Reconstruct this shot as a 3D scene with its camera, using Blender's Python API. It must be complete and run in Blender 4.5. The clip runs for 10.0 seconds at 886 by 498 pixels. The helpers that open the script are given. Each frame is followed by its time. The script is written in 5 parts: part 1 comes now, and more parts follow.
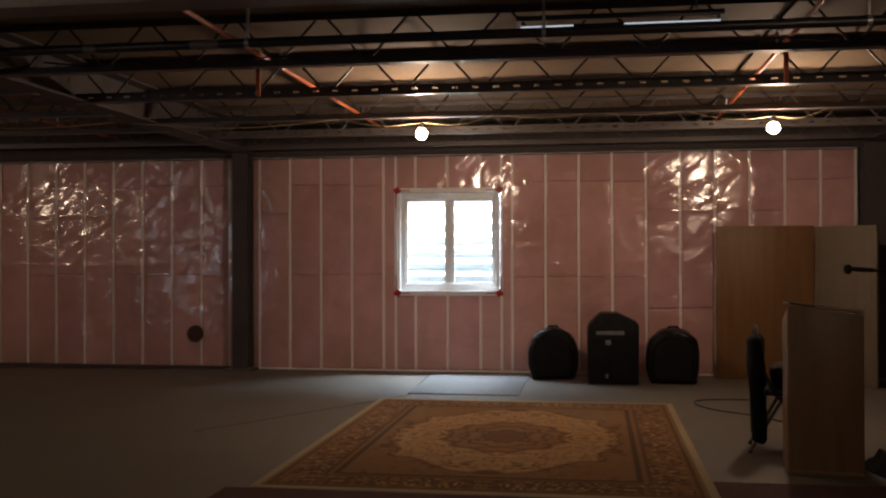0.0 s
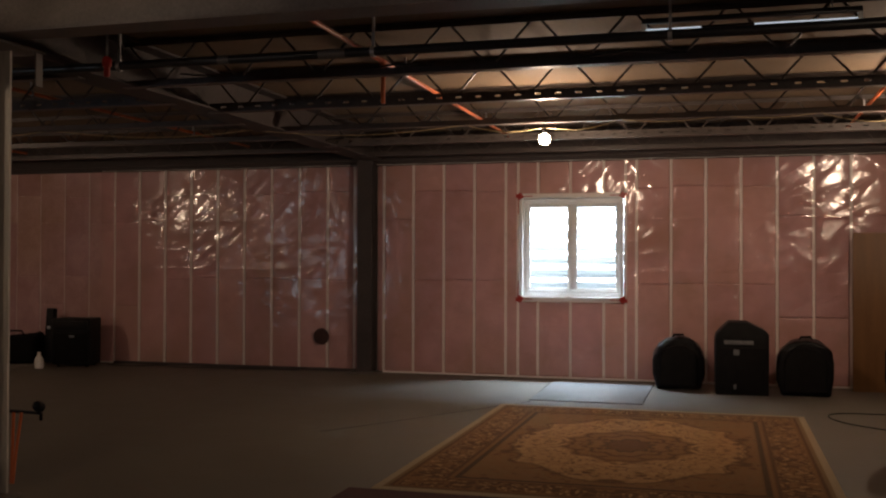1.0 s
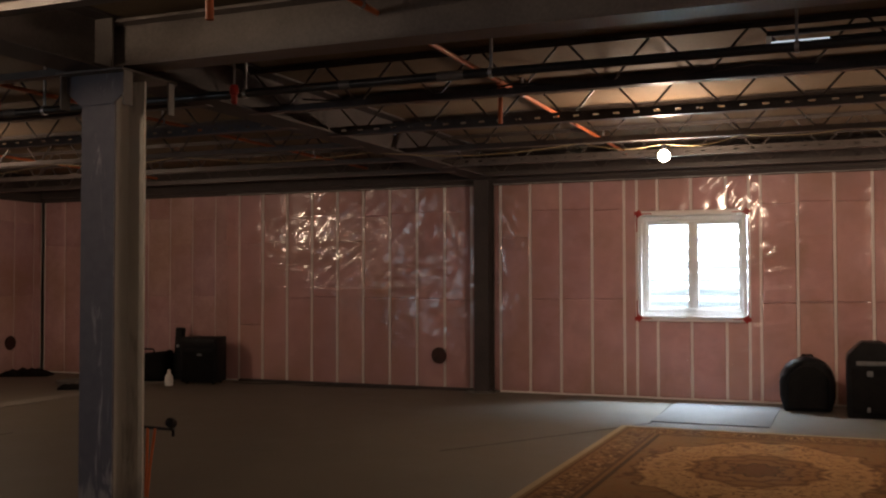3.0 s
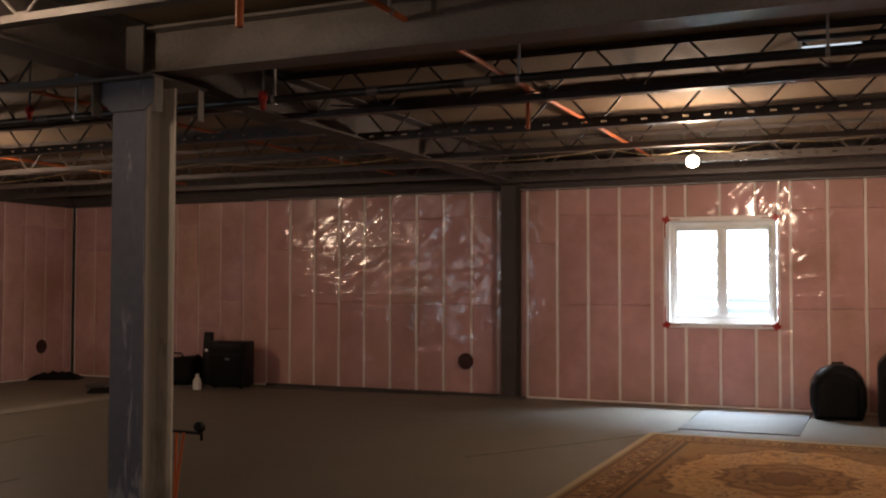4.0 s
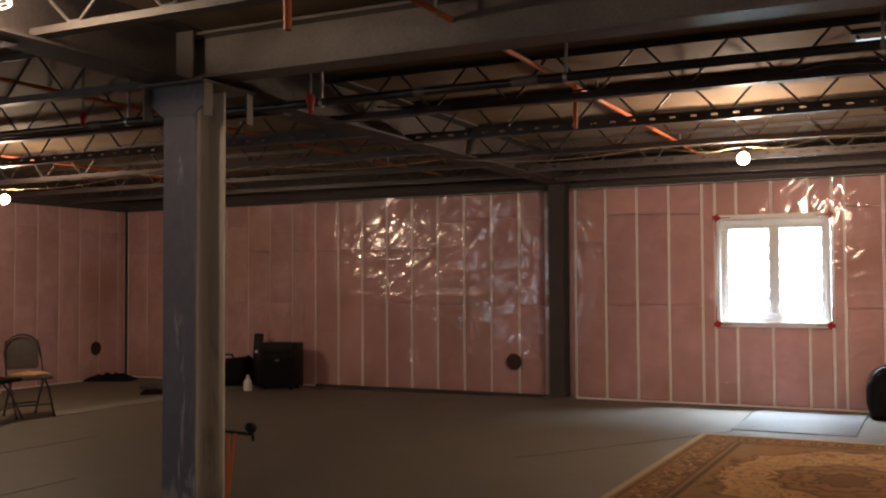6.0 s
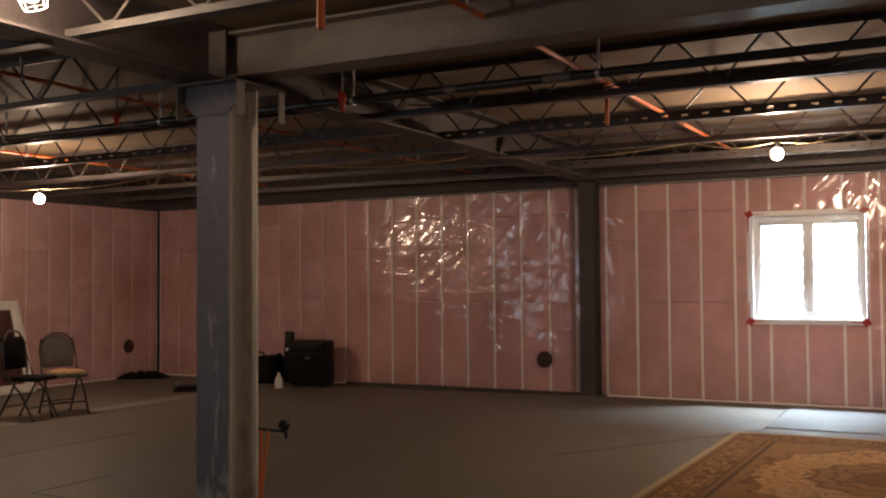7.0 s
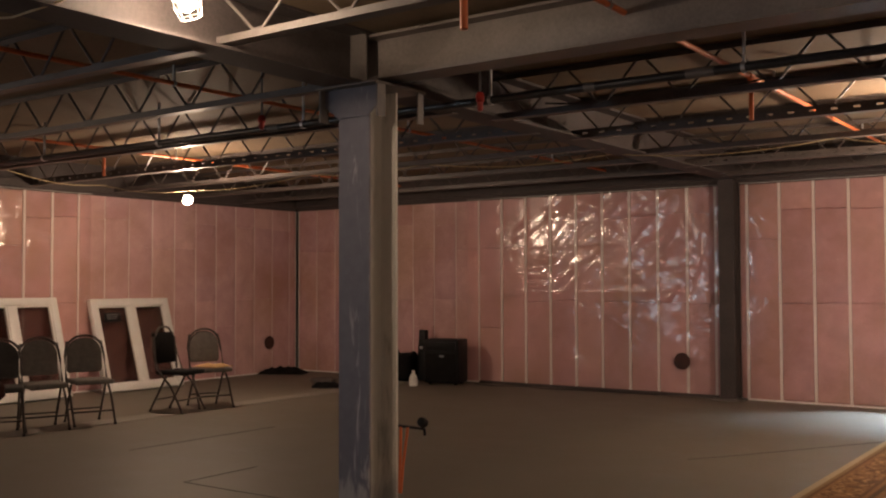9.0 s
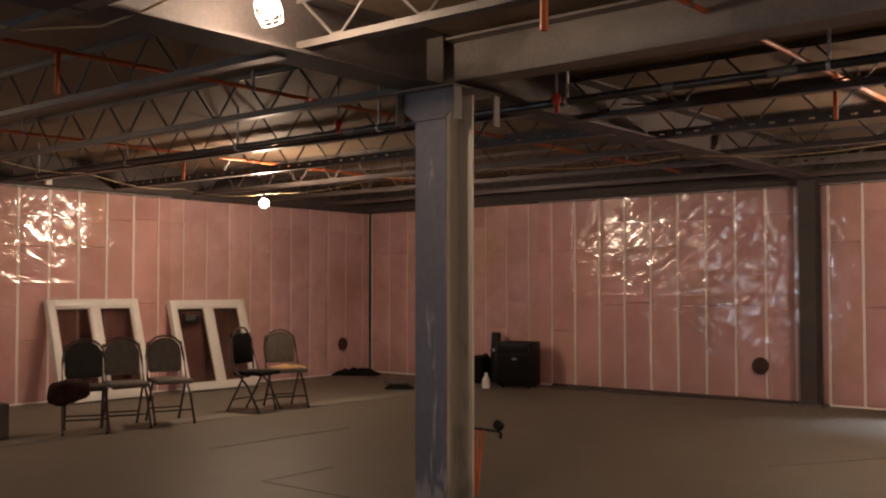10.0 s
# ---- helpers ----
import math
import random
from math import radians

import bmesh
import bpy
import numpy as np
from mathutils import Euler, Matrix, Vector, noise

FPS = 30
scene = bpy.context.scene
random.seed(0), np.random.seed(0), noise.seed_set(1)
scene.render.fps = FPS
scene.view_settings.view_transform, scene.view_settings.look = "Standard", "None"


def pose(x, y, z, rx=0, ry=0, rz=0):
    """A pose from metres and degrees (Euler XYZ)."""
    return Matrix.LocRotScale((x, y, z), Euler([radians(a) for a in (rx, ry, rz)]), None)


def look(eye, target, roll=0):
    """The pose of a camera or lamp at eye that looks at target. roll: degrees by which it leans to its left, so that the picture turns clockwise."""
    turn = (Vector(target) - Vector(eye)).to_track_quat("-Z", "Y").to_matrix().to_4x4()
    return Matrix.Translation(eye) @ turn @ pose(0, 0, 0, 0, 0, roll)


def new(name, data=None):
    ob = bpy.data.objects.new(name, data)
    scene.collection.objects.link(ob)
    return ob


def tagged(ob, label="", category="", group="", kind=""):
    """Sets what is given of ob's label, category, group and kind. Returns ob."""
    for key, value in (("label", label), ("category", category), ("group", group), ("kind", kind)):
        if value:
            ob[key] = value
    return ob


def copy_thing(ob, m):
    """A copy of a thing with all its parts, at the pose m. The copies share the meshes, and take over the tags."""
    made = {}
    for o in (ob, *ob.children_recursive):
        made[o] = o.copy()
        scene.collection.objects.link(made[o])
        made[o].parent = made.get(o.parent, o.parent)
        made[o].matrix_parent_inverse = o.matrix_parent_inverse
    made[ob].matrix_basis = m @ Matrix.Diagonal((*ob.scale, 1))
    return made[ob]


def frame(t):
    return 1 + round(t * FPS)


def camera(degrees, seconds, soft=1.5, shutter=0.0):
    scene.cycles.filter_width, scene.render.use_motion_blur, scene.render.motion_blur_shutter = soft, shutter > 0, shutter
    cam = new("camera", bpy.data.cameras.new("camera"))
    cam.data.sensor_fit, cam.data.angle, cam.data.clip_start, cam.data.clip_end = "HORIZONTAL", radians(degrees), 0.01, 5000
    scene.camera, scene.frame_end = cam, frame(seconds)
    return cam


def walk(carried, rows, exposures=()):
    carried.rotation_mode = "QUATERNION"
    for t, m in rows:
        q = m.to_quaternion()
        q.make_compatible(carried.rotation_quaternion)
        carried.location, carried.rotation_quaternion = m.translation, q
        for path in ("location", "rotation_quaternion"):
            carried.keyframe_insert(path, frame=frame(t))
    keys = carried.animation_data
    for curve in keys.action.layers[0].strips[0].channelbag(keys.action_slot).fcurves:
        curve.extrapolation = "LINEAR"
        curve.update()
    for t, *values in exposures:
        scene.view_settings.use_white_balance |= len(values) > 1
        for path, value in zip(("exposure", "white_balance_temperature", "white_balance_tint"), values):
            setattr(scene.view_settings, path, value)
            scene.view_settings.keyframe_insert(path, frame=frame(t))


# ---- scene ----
cam = camera(47.97, 10.0, soft=2.2)
# seconds, place, yaw, pitch, roll
PATH = [
    (0.0, 0.000, 0.000, 1.461, 8.654, 0.343, 0.168),
    (0.5, -0.001, -0.003, 1.461, 12.212, 0.467, -0.630),
    (1.0, 0.001, -0.002, 1.457, 15.675, 0.688, -0.191),
    (1.5, 0.000, -0.002, 1.455, 17.966, 1.008, -0.086),
    (2.0, -0.005, -0.003, 1.458, 19.883, 1.265, -0.049),
    (2.5, -0.019, -0.008, 1.462, 21.329, 1.542, 0.077),
    (4.0, -0.033, -0.016, 1.468, 23.766, 2.064, -0.092),
    (4.5, -0.037, -0.012, 1.467, 24.820, 2.149, -0.108),
    (5.0, -0.042, -0.012, 1.467, 25.475, 2.143, 0.058),
    (5.5, -0.040, -0.012, 1.467, 26.031, 2.144, 0.192),
    (7.0, -0.070, -0.016, 1.468, 28.090, 1.978, 0.430),
    (7.5, -0.087, -0.020, 1.467, 29.803, 2.006, 0.437),
    (8.0, -0.100, -0.025, 1.467, 31.680, 2.029, 0.390),
    (8.5, -0.113, -0.032, 1.466, 33.551, 1.996, 0.396),
    (9.0, -0.119, -0.047, 1.467, 35.515, 1.981, 0.183),
    (9.5, -0.138, -0.054, 1.469, 37.542, 2.025, 0.119),
    (10.0, -0.157, -0.070, 1.469, 39.512, 2.116, 0.034),
]
EXPOSURES = [(0.0, -0.2), (2.5, -0.02), (4.0, 0.42), (5.5, 0.6), (7.5, 0.8), (9.0, 1.10), (10.0, 1.25)]
walk(cam, [(t, pose(x, y, z, 90 + p, r, w)) for t, x, y, z, w, p, r in PATH], EXPOSURES)

# ---- light ----
world = bpy.data.worlds.new("sky")
scene.world = world
world.use_nodes = True
nt = world.node_tree
sky = nt.nodes.new("ShaderNodeTexSky")
sky.sky_type, sky.sun_disc, sky.sun_elevation, sky.sun_rotation = "NISHITA", False, radians(50), radians(200)
nt.links.new(sky.outputs[0], nt.nodes["Background"].inputs[0])
nt.nodes["Background"].inputs[1].default_value = 0.15
sun = new("sun", bpy.data.lights.new("sun", "SUN"))
sun.data.energy, sun.data.angle, sun.data.color = 4.0, radians(0.5), (1, 0.95, 0.88)
sun.matrix_world = look((0, 0, 40), (-12, 28, 0))

BULB_WATTS, SKY_WATTS = 46.0, 55.0
BULBS = [(-1.60, 9.20, 2.60), (1.58, 9.20, 2.585), (-9.56, 7.90, 2.48)]
CAGED = [(-4.02, 3.22, 2.88)]
UNSEEN = [(-10.4, 2.4, 2.62), (1.8, 2.4, 2.55)]


def lamp(name, place, watts, size=0.05):
    ob = new(name, bpy.data.lights.new(name, "POINT"))
    ob.data.energy, ob.data.color, ob.data.shadow_soft_size = watts, (1.0, 0.69, 0.505), size
    ob.location = place
    return ob


for p, k in zip(BULBS, (1.25, 1.0, 0.86)):
    lamp("bulb_light", p, BULB_WATTS * k)
lamp("bulb_light", CAGED[0], BULB_WATTS * 0.32)
for p, k in zip(UNSEEN, (0.36, 0.52)):
    lamp("bulb_light", p, BULB_WATTS * k)


NORTH_FACE = 12.345


def daylight(place, target, w, h, watts):
    ob = new("window_daylight", bpy.data.lights.new("window_daylight", "AREA"))
    ob.data.shape, ob.data.size, ob.data.size_y = "RECTANGLE", w, h
    ob.data.energy, ob.data.color = watts, (0.72, 0.86, 1.0)
    ob.matrix_world = look(place, target)


daylight((-1.81, NORTH_FACE + 0.78, 2.80), (-1.81, NORTH_FACE + 0.70, 0.0), 1.5, 0.66, 700.0)   # open sky over the window well
daylight((-12.16, -4.1, 1.62), (-5, -4.1, 1.0), 1.1, 1.05, SKY_WATTS)


# ---- materials ----
def material(name):
    m = bpy.data.materials.new(name)
    m.use_nodes = True
    t = m.node_tree
    return m, t, t.nodes["Principled BSDF"]


def node(t, kind, **sets):
    n = t.nodes.new(kind)
    for k, val in sets.items():
        n.inputs[k.replace("_", " ")].default_value = val
    return n


def coords(t, scale=(1, 1, 1), turn=(0, 0, 0)):
    c = t.nodes.new("ShaderNodeTexCoord")
    m = t.nodes.new("ShaderNodeMapping")
    m.inputs["Scale"].default_value = scale
    m.inputs["Rotation"].default_value = [radians(a) for a in turn]
    t.links.new(c.outputs["Object"], m.inputs[0])
    return m.outputs[0]


def noise_of(t, vec, scale, detail=4.0, rough=0.55, distort=0.0):
    n = node(t, "ShaderNodeTexNoise", Scale=scale, Detail=detail, Roughness=rough, Distortion=distort)
    t.links.new(vec, n.inputs["Vector"])
    return n.outputs[0]


def ramp_of(t, fac, stops):
    r = t.nodes.new("ShaderNodeValToRGB")
    e = r.color_ramp.elements
    while len(e) < len(stops):
        e.new(0.5)
    for el, (p, c) in zip(e, stops):
        el.position = p
        el.color = (*c, 1) if len(c) == 3 else c
    t.links.new(fac, r.inputs[0])
    return r.outputs[0]


def mixed(t, fac, a, b, mode="MIX"):
    m = t.nodes.new("ShaderNodeMix")
    m.data_type, m.blend_type = "RGBA", mode
    for val, i in ((fac, 0), (a, 6), (b, 7)):
        if isinstance(val, (int, float)):
            m.inputs[i].default_value = val
        elif isinstance(val, tuple):
            m.inputs[i].default_value = (*val, 1)
        else:
            t.links.new(val, m.inputs[i])
    return m.outputs[2]


def calc(t, op, a, b=0.0, c=0.0):
    m = t.nodes.new("ShaderNodeMath")
    m.operation = op
    for i, val in enumerate((a, b, c)):
        if isinstance(val, (int, float)):
            m.inputs[i].default_value = val
        else:
            t.links.new(val, m.inputs[i])
    return m.outputs[0]


def relief(t, bsdf, height, strength, distance):
    b = node(t, "ShaderNodeBump", Strength=strength, Distance=distance)
    t.links.new(height, b.inputs["Height"])
    t.links.new(b.outputs[0], bsdf.inputs["Normal"])


def surface(name, dark, light, scale=6.0, rough=(0.5, 0.8), metal=0.0, bump=0.3, depth=0.002, fine=40.0, stretch=(1, 1, 1), vary=0.0, spec=0.5):
    """A surface that wanders between two colours at two scales, with grain."""
    m, t, p = material(name)
    v = coords(t, stretch)
    big, small = noise_of(t, v, scale, 5), noise_of(t, v, fine, 3)
    fac = calc(t, "MULTIPLY_ADD", small, 0.45, calc(t, "MULTIPLY", big, 0.55))
    col = ramp_of(t, fac, [(0.33, dark), (0.67, light)])
    if vary:
        info = t.nodes.new("ShaderNodeObjectInfo")
        h = node(t, "ShaderNodeHueSaturation")
        t.links.new(calc(t, "MULTIPLY_ADD", info.outputs["Random"], 2 * vary, 1 - vary), h.inputs["Value"])
        t.links.new(col, h.inputs["Color"])
        col = h.outputs[0]
    t.links.new(col, p.inputs["Base Color"])
    t.links.new(calc(t, "MULTIPLY_ADD", big, rough[1] - rough[0], rough[0]), p.inputs["Roughness"])
    p.inputs["Metallic"].default_value = metal
    p.inputs["Specular IOR Level"].default_value = spec
    relief(t, p, fac, bump, depth)
    return m


def glowing(name, colour, strength):
    m, t, p = material(name)
    p.inputs["Emission Color"].default_value = (*colour, 1)
    p.inputs["Emission Strength"].default_value = strength
    p.inputs["Base Color"].default_value = (0.8, 0.8, 0.8, 1)
    return m


def insulation():
    """Pink glass wool: each batt its own tone, with tan facing stains and compressed, darker patches."""
    m, t, p = material("pink_insulation")
    v = coords(t)
    big, mid, small = noise_of(t, v, 0.9, 4, 0.6), noise_of(t, v, 4.0, 5, 0.65, 0.5), noise_of(t, v, 55, 3)
    col = ramp_of(t, mid, [(0.3, (0.53, 0.318, 0.325)), (0.7, (0.68, 0.43, 0.44))])
    col = mixed(t, ramp_of(t, big, [(0.42, (0, 0, 0)), (0.70, (0.75, 0.75, 0.75))]), col, (0.42, 0.245, 0.175))
    col = mixed(t, 0.16, col, ramp_of(t, small, [(0.3, (0.30, 0.17, 0.16)), (0.7, (0.80, 0.58, 0.56))]))
    info = t.nodes.new("ShaderNodeObjectInfo")
    h = node(t, "ShaderNodeHueSaturation")
    t.links.new(calc(t, "MULTIPLY_ADD", info.outputs["Random"], 0.14, 0.93), h.inputs["Value"])
    t.links.new(calc(t, "MULTIPLY_ADD", info.outputs["Random"], 0.022, 0.489), h.inputs["Hue"])
    t.links.new(col, h.inputs["Color"])
    t.links.new(h.outputs[0], p.inputs["Base Color"])
    p.inputs["Roughness"].default_value = 0.95
    p.inputs["Specular IOR Level"].default_value = 0.12
    relief(t, p, calc(t, "MULTIPLY_ADD", small, 0.3, mid), 0.8, 0.007)
    return m


M_BATT = insulation()
M_STUD = surface("spruce_stud", (0.80, 0.76, 0.73), (0.90, 0.87, 0.85), 5, (0.6, 0.8), 0, 0.2, 0.001, 60, (1, 1, 0.15))
M_CONCRETE_WALL = surface("foundation_concrete", (0.28, 0.27, 0.26), (0.42, 0.41, 0.39), 2, (0.8, 0.95))
M_STEEL = surface("dark_primed_steel", (0.042, 0.034, 0.034), (0.085, 0.070, 0.068), 3, (0.6, 0.8), 0.0, 0.25, 0.001, 50)
M_JOIST = surface("painted_joist_steel", (0.055, 0.046, 0.043), (0.11, 0.092, 0.085), 4, (0.35, 0.55), 0.0, 0.2, 0.001, 60)
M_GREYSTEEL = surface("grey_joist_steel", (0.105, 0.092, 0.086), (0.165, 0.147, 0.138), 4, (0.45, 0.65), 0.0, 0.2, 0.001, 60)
M_DECK = surface("ceiling_deck", (0.145, 0.102, 0.064), (0.212, 0.152, 0.096), 1.4, (0.7, 0.9), 0, 0.3, 0.003, 25)
M_GALV = surface("galvanised_steel", (0.45, 0.46, 0.48), (0.62, 0.63, 0.65), 8, (0.25, 0.45), 0.8, 0.2, 0.001, 70)
M_WELL = surface("pale_corrugated_metal", (0.46, 0.47, 0.48), (0.56, 0.57, 0.575), 6, (0.4, 0.6), 0.0, 0.1, 0.001, 40)
M_CHROME = surface("bright_conduit", (0.70, 0.72, 0.75), (0.80, 0.82, 0.85), 8, (0.12, 0.22), 1.0, 0.1, 0.0005, 50)
M_BLACKPIPE = surface("black_plastic_pipe", (0.012, 0.012, 0.014), (0.03, 0.03, 0.033), 5, (0.25, 0.4))
M_ORANGE = surface("orange_sprinkler_pipe", (0.62, 0.14, 0.045), (0.78, 0.22, 0.08), 6, (0.35, 0.5), 0, 0.1, 0.0005)
M_RED = surface("red_tape", (0.30, 0.012, 0.010), (0.45, 0.03, 0.022), 12, (0.35, 0.5))
M_VINYL = surface("white_vinyl", (0.74, 0.73, 0.70), (0.84, 0.83, 0.81), 5, (0.3, 0.45), 0, 0.05, 0.0005)
M_BLACK = surface("black_fabric", (0.005, 0.005, 0.006), (0.014, 0.013, 0.013), 10, (0.7, 0.95), 0, 0.5, 0.002, 120, spec=0.12)
M_BLACKPLASTIC = surface("black_plastic", (0.006, 0.006, 0.007), (0.015, 0.015, 0.016), 10, (0.35, 0.55), 0, 0.2, 0.001, 90, spec=0.16)
M_BAG = surface("glossy_black_bag", (0.004, 0.004, 0.005), (0.010, 0.010, 0.011), 8, (0.25, 0.45), 0, 0.8, 0.008, 30, spec=0.2)
M_CHAIRFABRIC = surface("grey_chair_fabric", (0.11, 0.10, 0.09), (0.18, 0.165, 0.15), 20, (0.8, 0.95), 0, 0.4, 0.001, 150)
M_CHAIRDARK = surface("charcoal_chair_fabric", (0.03, 0.028, 0.026), (0.06, 0.055, 0.05), 20, (0.8, 0.95), 0, 0.4, 0.001, 150)
M_CHAIRFRAME = surface("chair_frame_paint", (0.045, 0.04, 0.036), (0.085, 0.075, 0.068), 12, (0.3, 0.5), 0.2)
M_WOOD = surface("orange_brown_wood", (0.16, 0.076, 0.026), (0.235, 0.115, 0.042), 2.5, (0.4, 0.6), 0, 0.2, 0.001, 30, (6, 6, 0.5))
M_LECTERN = surface("brown_veneer", (0.17, 0.094, 0.047), (0.24, 0.14, 0.072), 2.5, (0.35, 0.55), 0, 0.15, 0.001, 30, (6, 6, 0.5))
M_PALEWOOD = surface("pale_plywood", (0.14, 0.105, 0.072), (0.20, 0.155, 0.108), 2.5, (0.5, 0.7), 0, 0.2, 0.001, 30, (6, 6, 0.5))
M_BOARD = surface("pale_floor_board", (0.13, 0.132, 0.135), (0.20, 0.203, 0.207), 3, (0.5, 0.7))
M_WHITE = surface("white_plastic", (0.72, 0.72, 0.70), (0.82, 0.82, 0.80), 5, (0.3, 0.45))
M_LABEL = surface("pale_label", (0.12, 0.125, 0.13), (0.20, 0.21, 0.215), 5, (0.4, 0.55))
M_YELLOW = surface("yellow_cable", (0.42, 0.33, 0.18), (0.54, 0.44, 0.26), 5, (0.4, 0.6))
M_CLOTH = surface("tan_cloth", (0.36, 0.21, 0.09), (0.50, 0.32, 0.15), 14, (0.8, 0.95), 0, 0.5, 0.003)
M_DARKRUG = surface("dark_red_rug", (0.035, 0.006, 0.006), (0.075, 0.016, 0.012), 12, (0.9, 1.0), 0, 0.6, 0.003, 120)
M_BULB = glowing("lit_bulb", (1.0, 0.80, 0.52), 60.0)
# weak emission that imitates daylight glinting on a pipe
M_PIPE_GLINT = glowing("pipe_glint_glow", (0.75, 0.87, 1.0), 0.7)
M_JOINT = surface("dark_floor_joint", (0.03, 0.028, 0.025), (0.07, 0.065, 0.06), 10, (0.85, 1.0))
M_RUBBER = surface("black_rubber", (0.012, 0.012, 0.012), (0.03, 0.03, 0.03), 10, (0.6, 0.8))
M_GROUT = surface("floor_leveller", (0.22, 0.205, 0.18), (0.30, 0.28, 0.245), 5, (0.7, 0.9))


def glass():
    m, t, p = material("window_glass")
    out = t.nodes["Material Output"]
    t.nodes.remove(p)
    a, g, mix, fr = (t.nodes.new(k) for k in ("ShaderNodeBsdfTransparent", "ShaderNodeBsdfGlossy", "ShaderNodeMixShader", "ShaderNodeFresnel"))
    g.inputs["Roughness"].default_value = 0.02
    fr.inputs["IOR"].default_value = 1.5
    a.inputs[0].default_value = (0.93, 0.95, 0.94, 1)
    for s, d in ((fr.outputs[0], mix.inputs[0]), (a.outputs[0], mix.inputs[1]), (g.outputs[0], mix.inputs[2]), (mix.outputs[0], out.inputs[0])):
        t.links.new(s, d)
    return m


M_GLASS = glass()
M_DARKGLASS = glass()
M_DARKGLASS.name = "coated_glass"
M_DARKGLASS.node_tree.nodes["Transparent BSDF"].inputs[0].default_value = (0.55, 0.50, 0.47, 1)


def poly():
    """Clear, creased polyethylene sheet: mostly clear, a little milky, with sharp gloss on the creases."""
    m, t, p = material("polyethylene_sheet")
    out = t.nodes["Material Output"]
    t.nodes.remove(p)
    clear = t.nodes.new("ShaderNodeBsdfTransparent")
    clear.inputs[0].default_value = (0.80, 0.79, 0.785, 1)
    milk = t.nodes.new("ShaderNodeBsdfDiffuse")
    milk.inputs[0].default_value = (0.042, 0.044, 0.048, 1)
    gloss = t.nodes.new("ShaderNodeBsdfGlossy")
    gloss.inputs["Roughness"].default_value = 0.15
    c = t.nodes.new("ShaderNodeTexCoord").outputs["UV"]

    def folds(turn, stretch, scale, seed):
        mp = t.nodes.new("ShaderNodeMapping")
        mp.inputs["Rotation"].default_value[2] = radians(turn)
        mp.inputs["Location"].default_value = (seed, seed * 0.7, 0)
        t.links.new(c, mp.inputs[0])
        sc = t.nodes.new("ShaderNodeMapping")
        sc.inputs["Scale"].default_value = (stretch, 1, 1)
        t.links.new(mp.outputs[0], sc.inputs[0])
        return noise_of(t, sc.outputs[0], scale, 2.0, 0.45, 0.35)

    a, b, d = folds(-48, 0.10, 8.0, 3.1), folds(32, 0.11, 7.5, 9.7), folds(-10, 0.2, 6.0, 17.3)
    patch = ramp_of(t, noise_of(t, c, 0.9, 2), [(0.38, (0.10, 0.10, 0.10)), (0.56, (1, 1, 1))])
    patch2 = ramp_of(t, noise_of(t, c, 1.3, 1, 0.5, 0.3), [(0.40, (1, 1, 1)), (0.58, (0.1, 0.1, 0.1))])
    h = calc(t, "ADD", calc(t, "MULTIPLY", a, patch), calc(t, "MULTIPLY", b, patch2))
    h = calc(t, "ADD", h, calc(t, "MULTIPLY", d, 0.35))
    crease = calc(t, "MAXIMUM", calc(t, "SUBTRACT", 1.0, calc(t, "MULTIPLY", calc(t, "ABSOLUTE", calc(t, "SUBTRACT", folds(38, 0.10, 4.0, 31.0), 0.5)), 22.0)), 0.0)
    h = calc(t, "ADD", h, calc(t, "MULTIPLY", crease, 0.10))
    # whiter colour along the fold ridges imitates lamp and window glints
    glint_a = calc(t, "MULTIPLY", calc(t, "MAXIMUM", calc(t, "SUBTRACT", a, 0.55), 0.0), calc(t, "MULTIPLY", patch, 0.3))
    glint_b = calc(t, "MULTIPLY", calc(t, "MAXIMUM", calc(t, "SUBTRACT", b, 0.55), 0.0), calc(t, "MULTIPLY", patch2, 0.3))
    white = calc(t, "ADD", 0.030, calc(t, "ADD", glint_a, glint_b))
    t.links.new(white, milk.inputs[0])
    bump = node(t, "ShaderNodeBump", Strength=1.0, Distance=0.006)
    t.links.new(h, bump.inputs["Height"])
    t.links.new(bump.outputs[0], gloss.inputs["Normal"])
    lw = t.nodes.new("ShaderNodeFresnel")
    lw.inputs["IOR"].default_value = 1.7
    t.links.new(bump.outputs[0], lw.inputs["Normal"])
    t.links.new(calc(t, "MULTIPLY", lw.outputs[0], 1.0), gloss.inputs["Color"])
    film, both = t.nodes.new("ShaderNodeAddShader"), t.nodes.new("ShaderNodeAddShader")
    for src, dst in ((clear.outputs[0], film.inputs[0]), (milk.outputs[0], film.inputs[1]), (film.outputs[0], both.inputs[0]), (gloss.outputs[0], both.inputs[1]), (both.outputs[0], out.inputs[0])):
        t.links.new(src, dst)
    return m


M_POLY = poly()


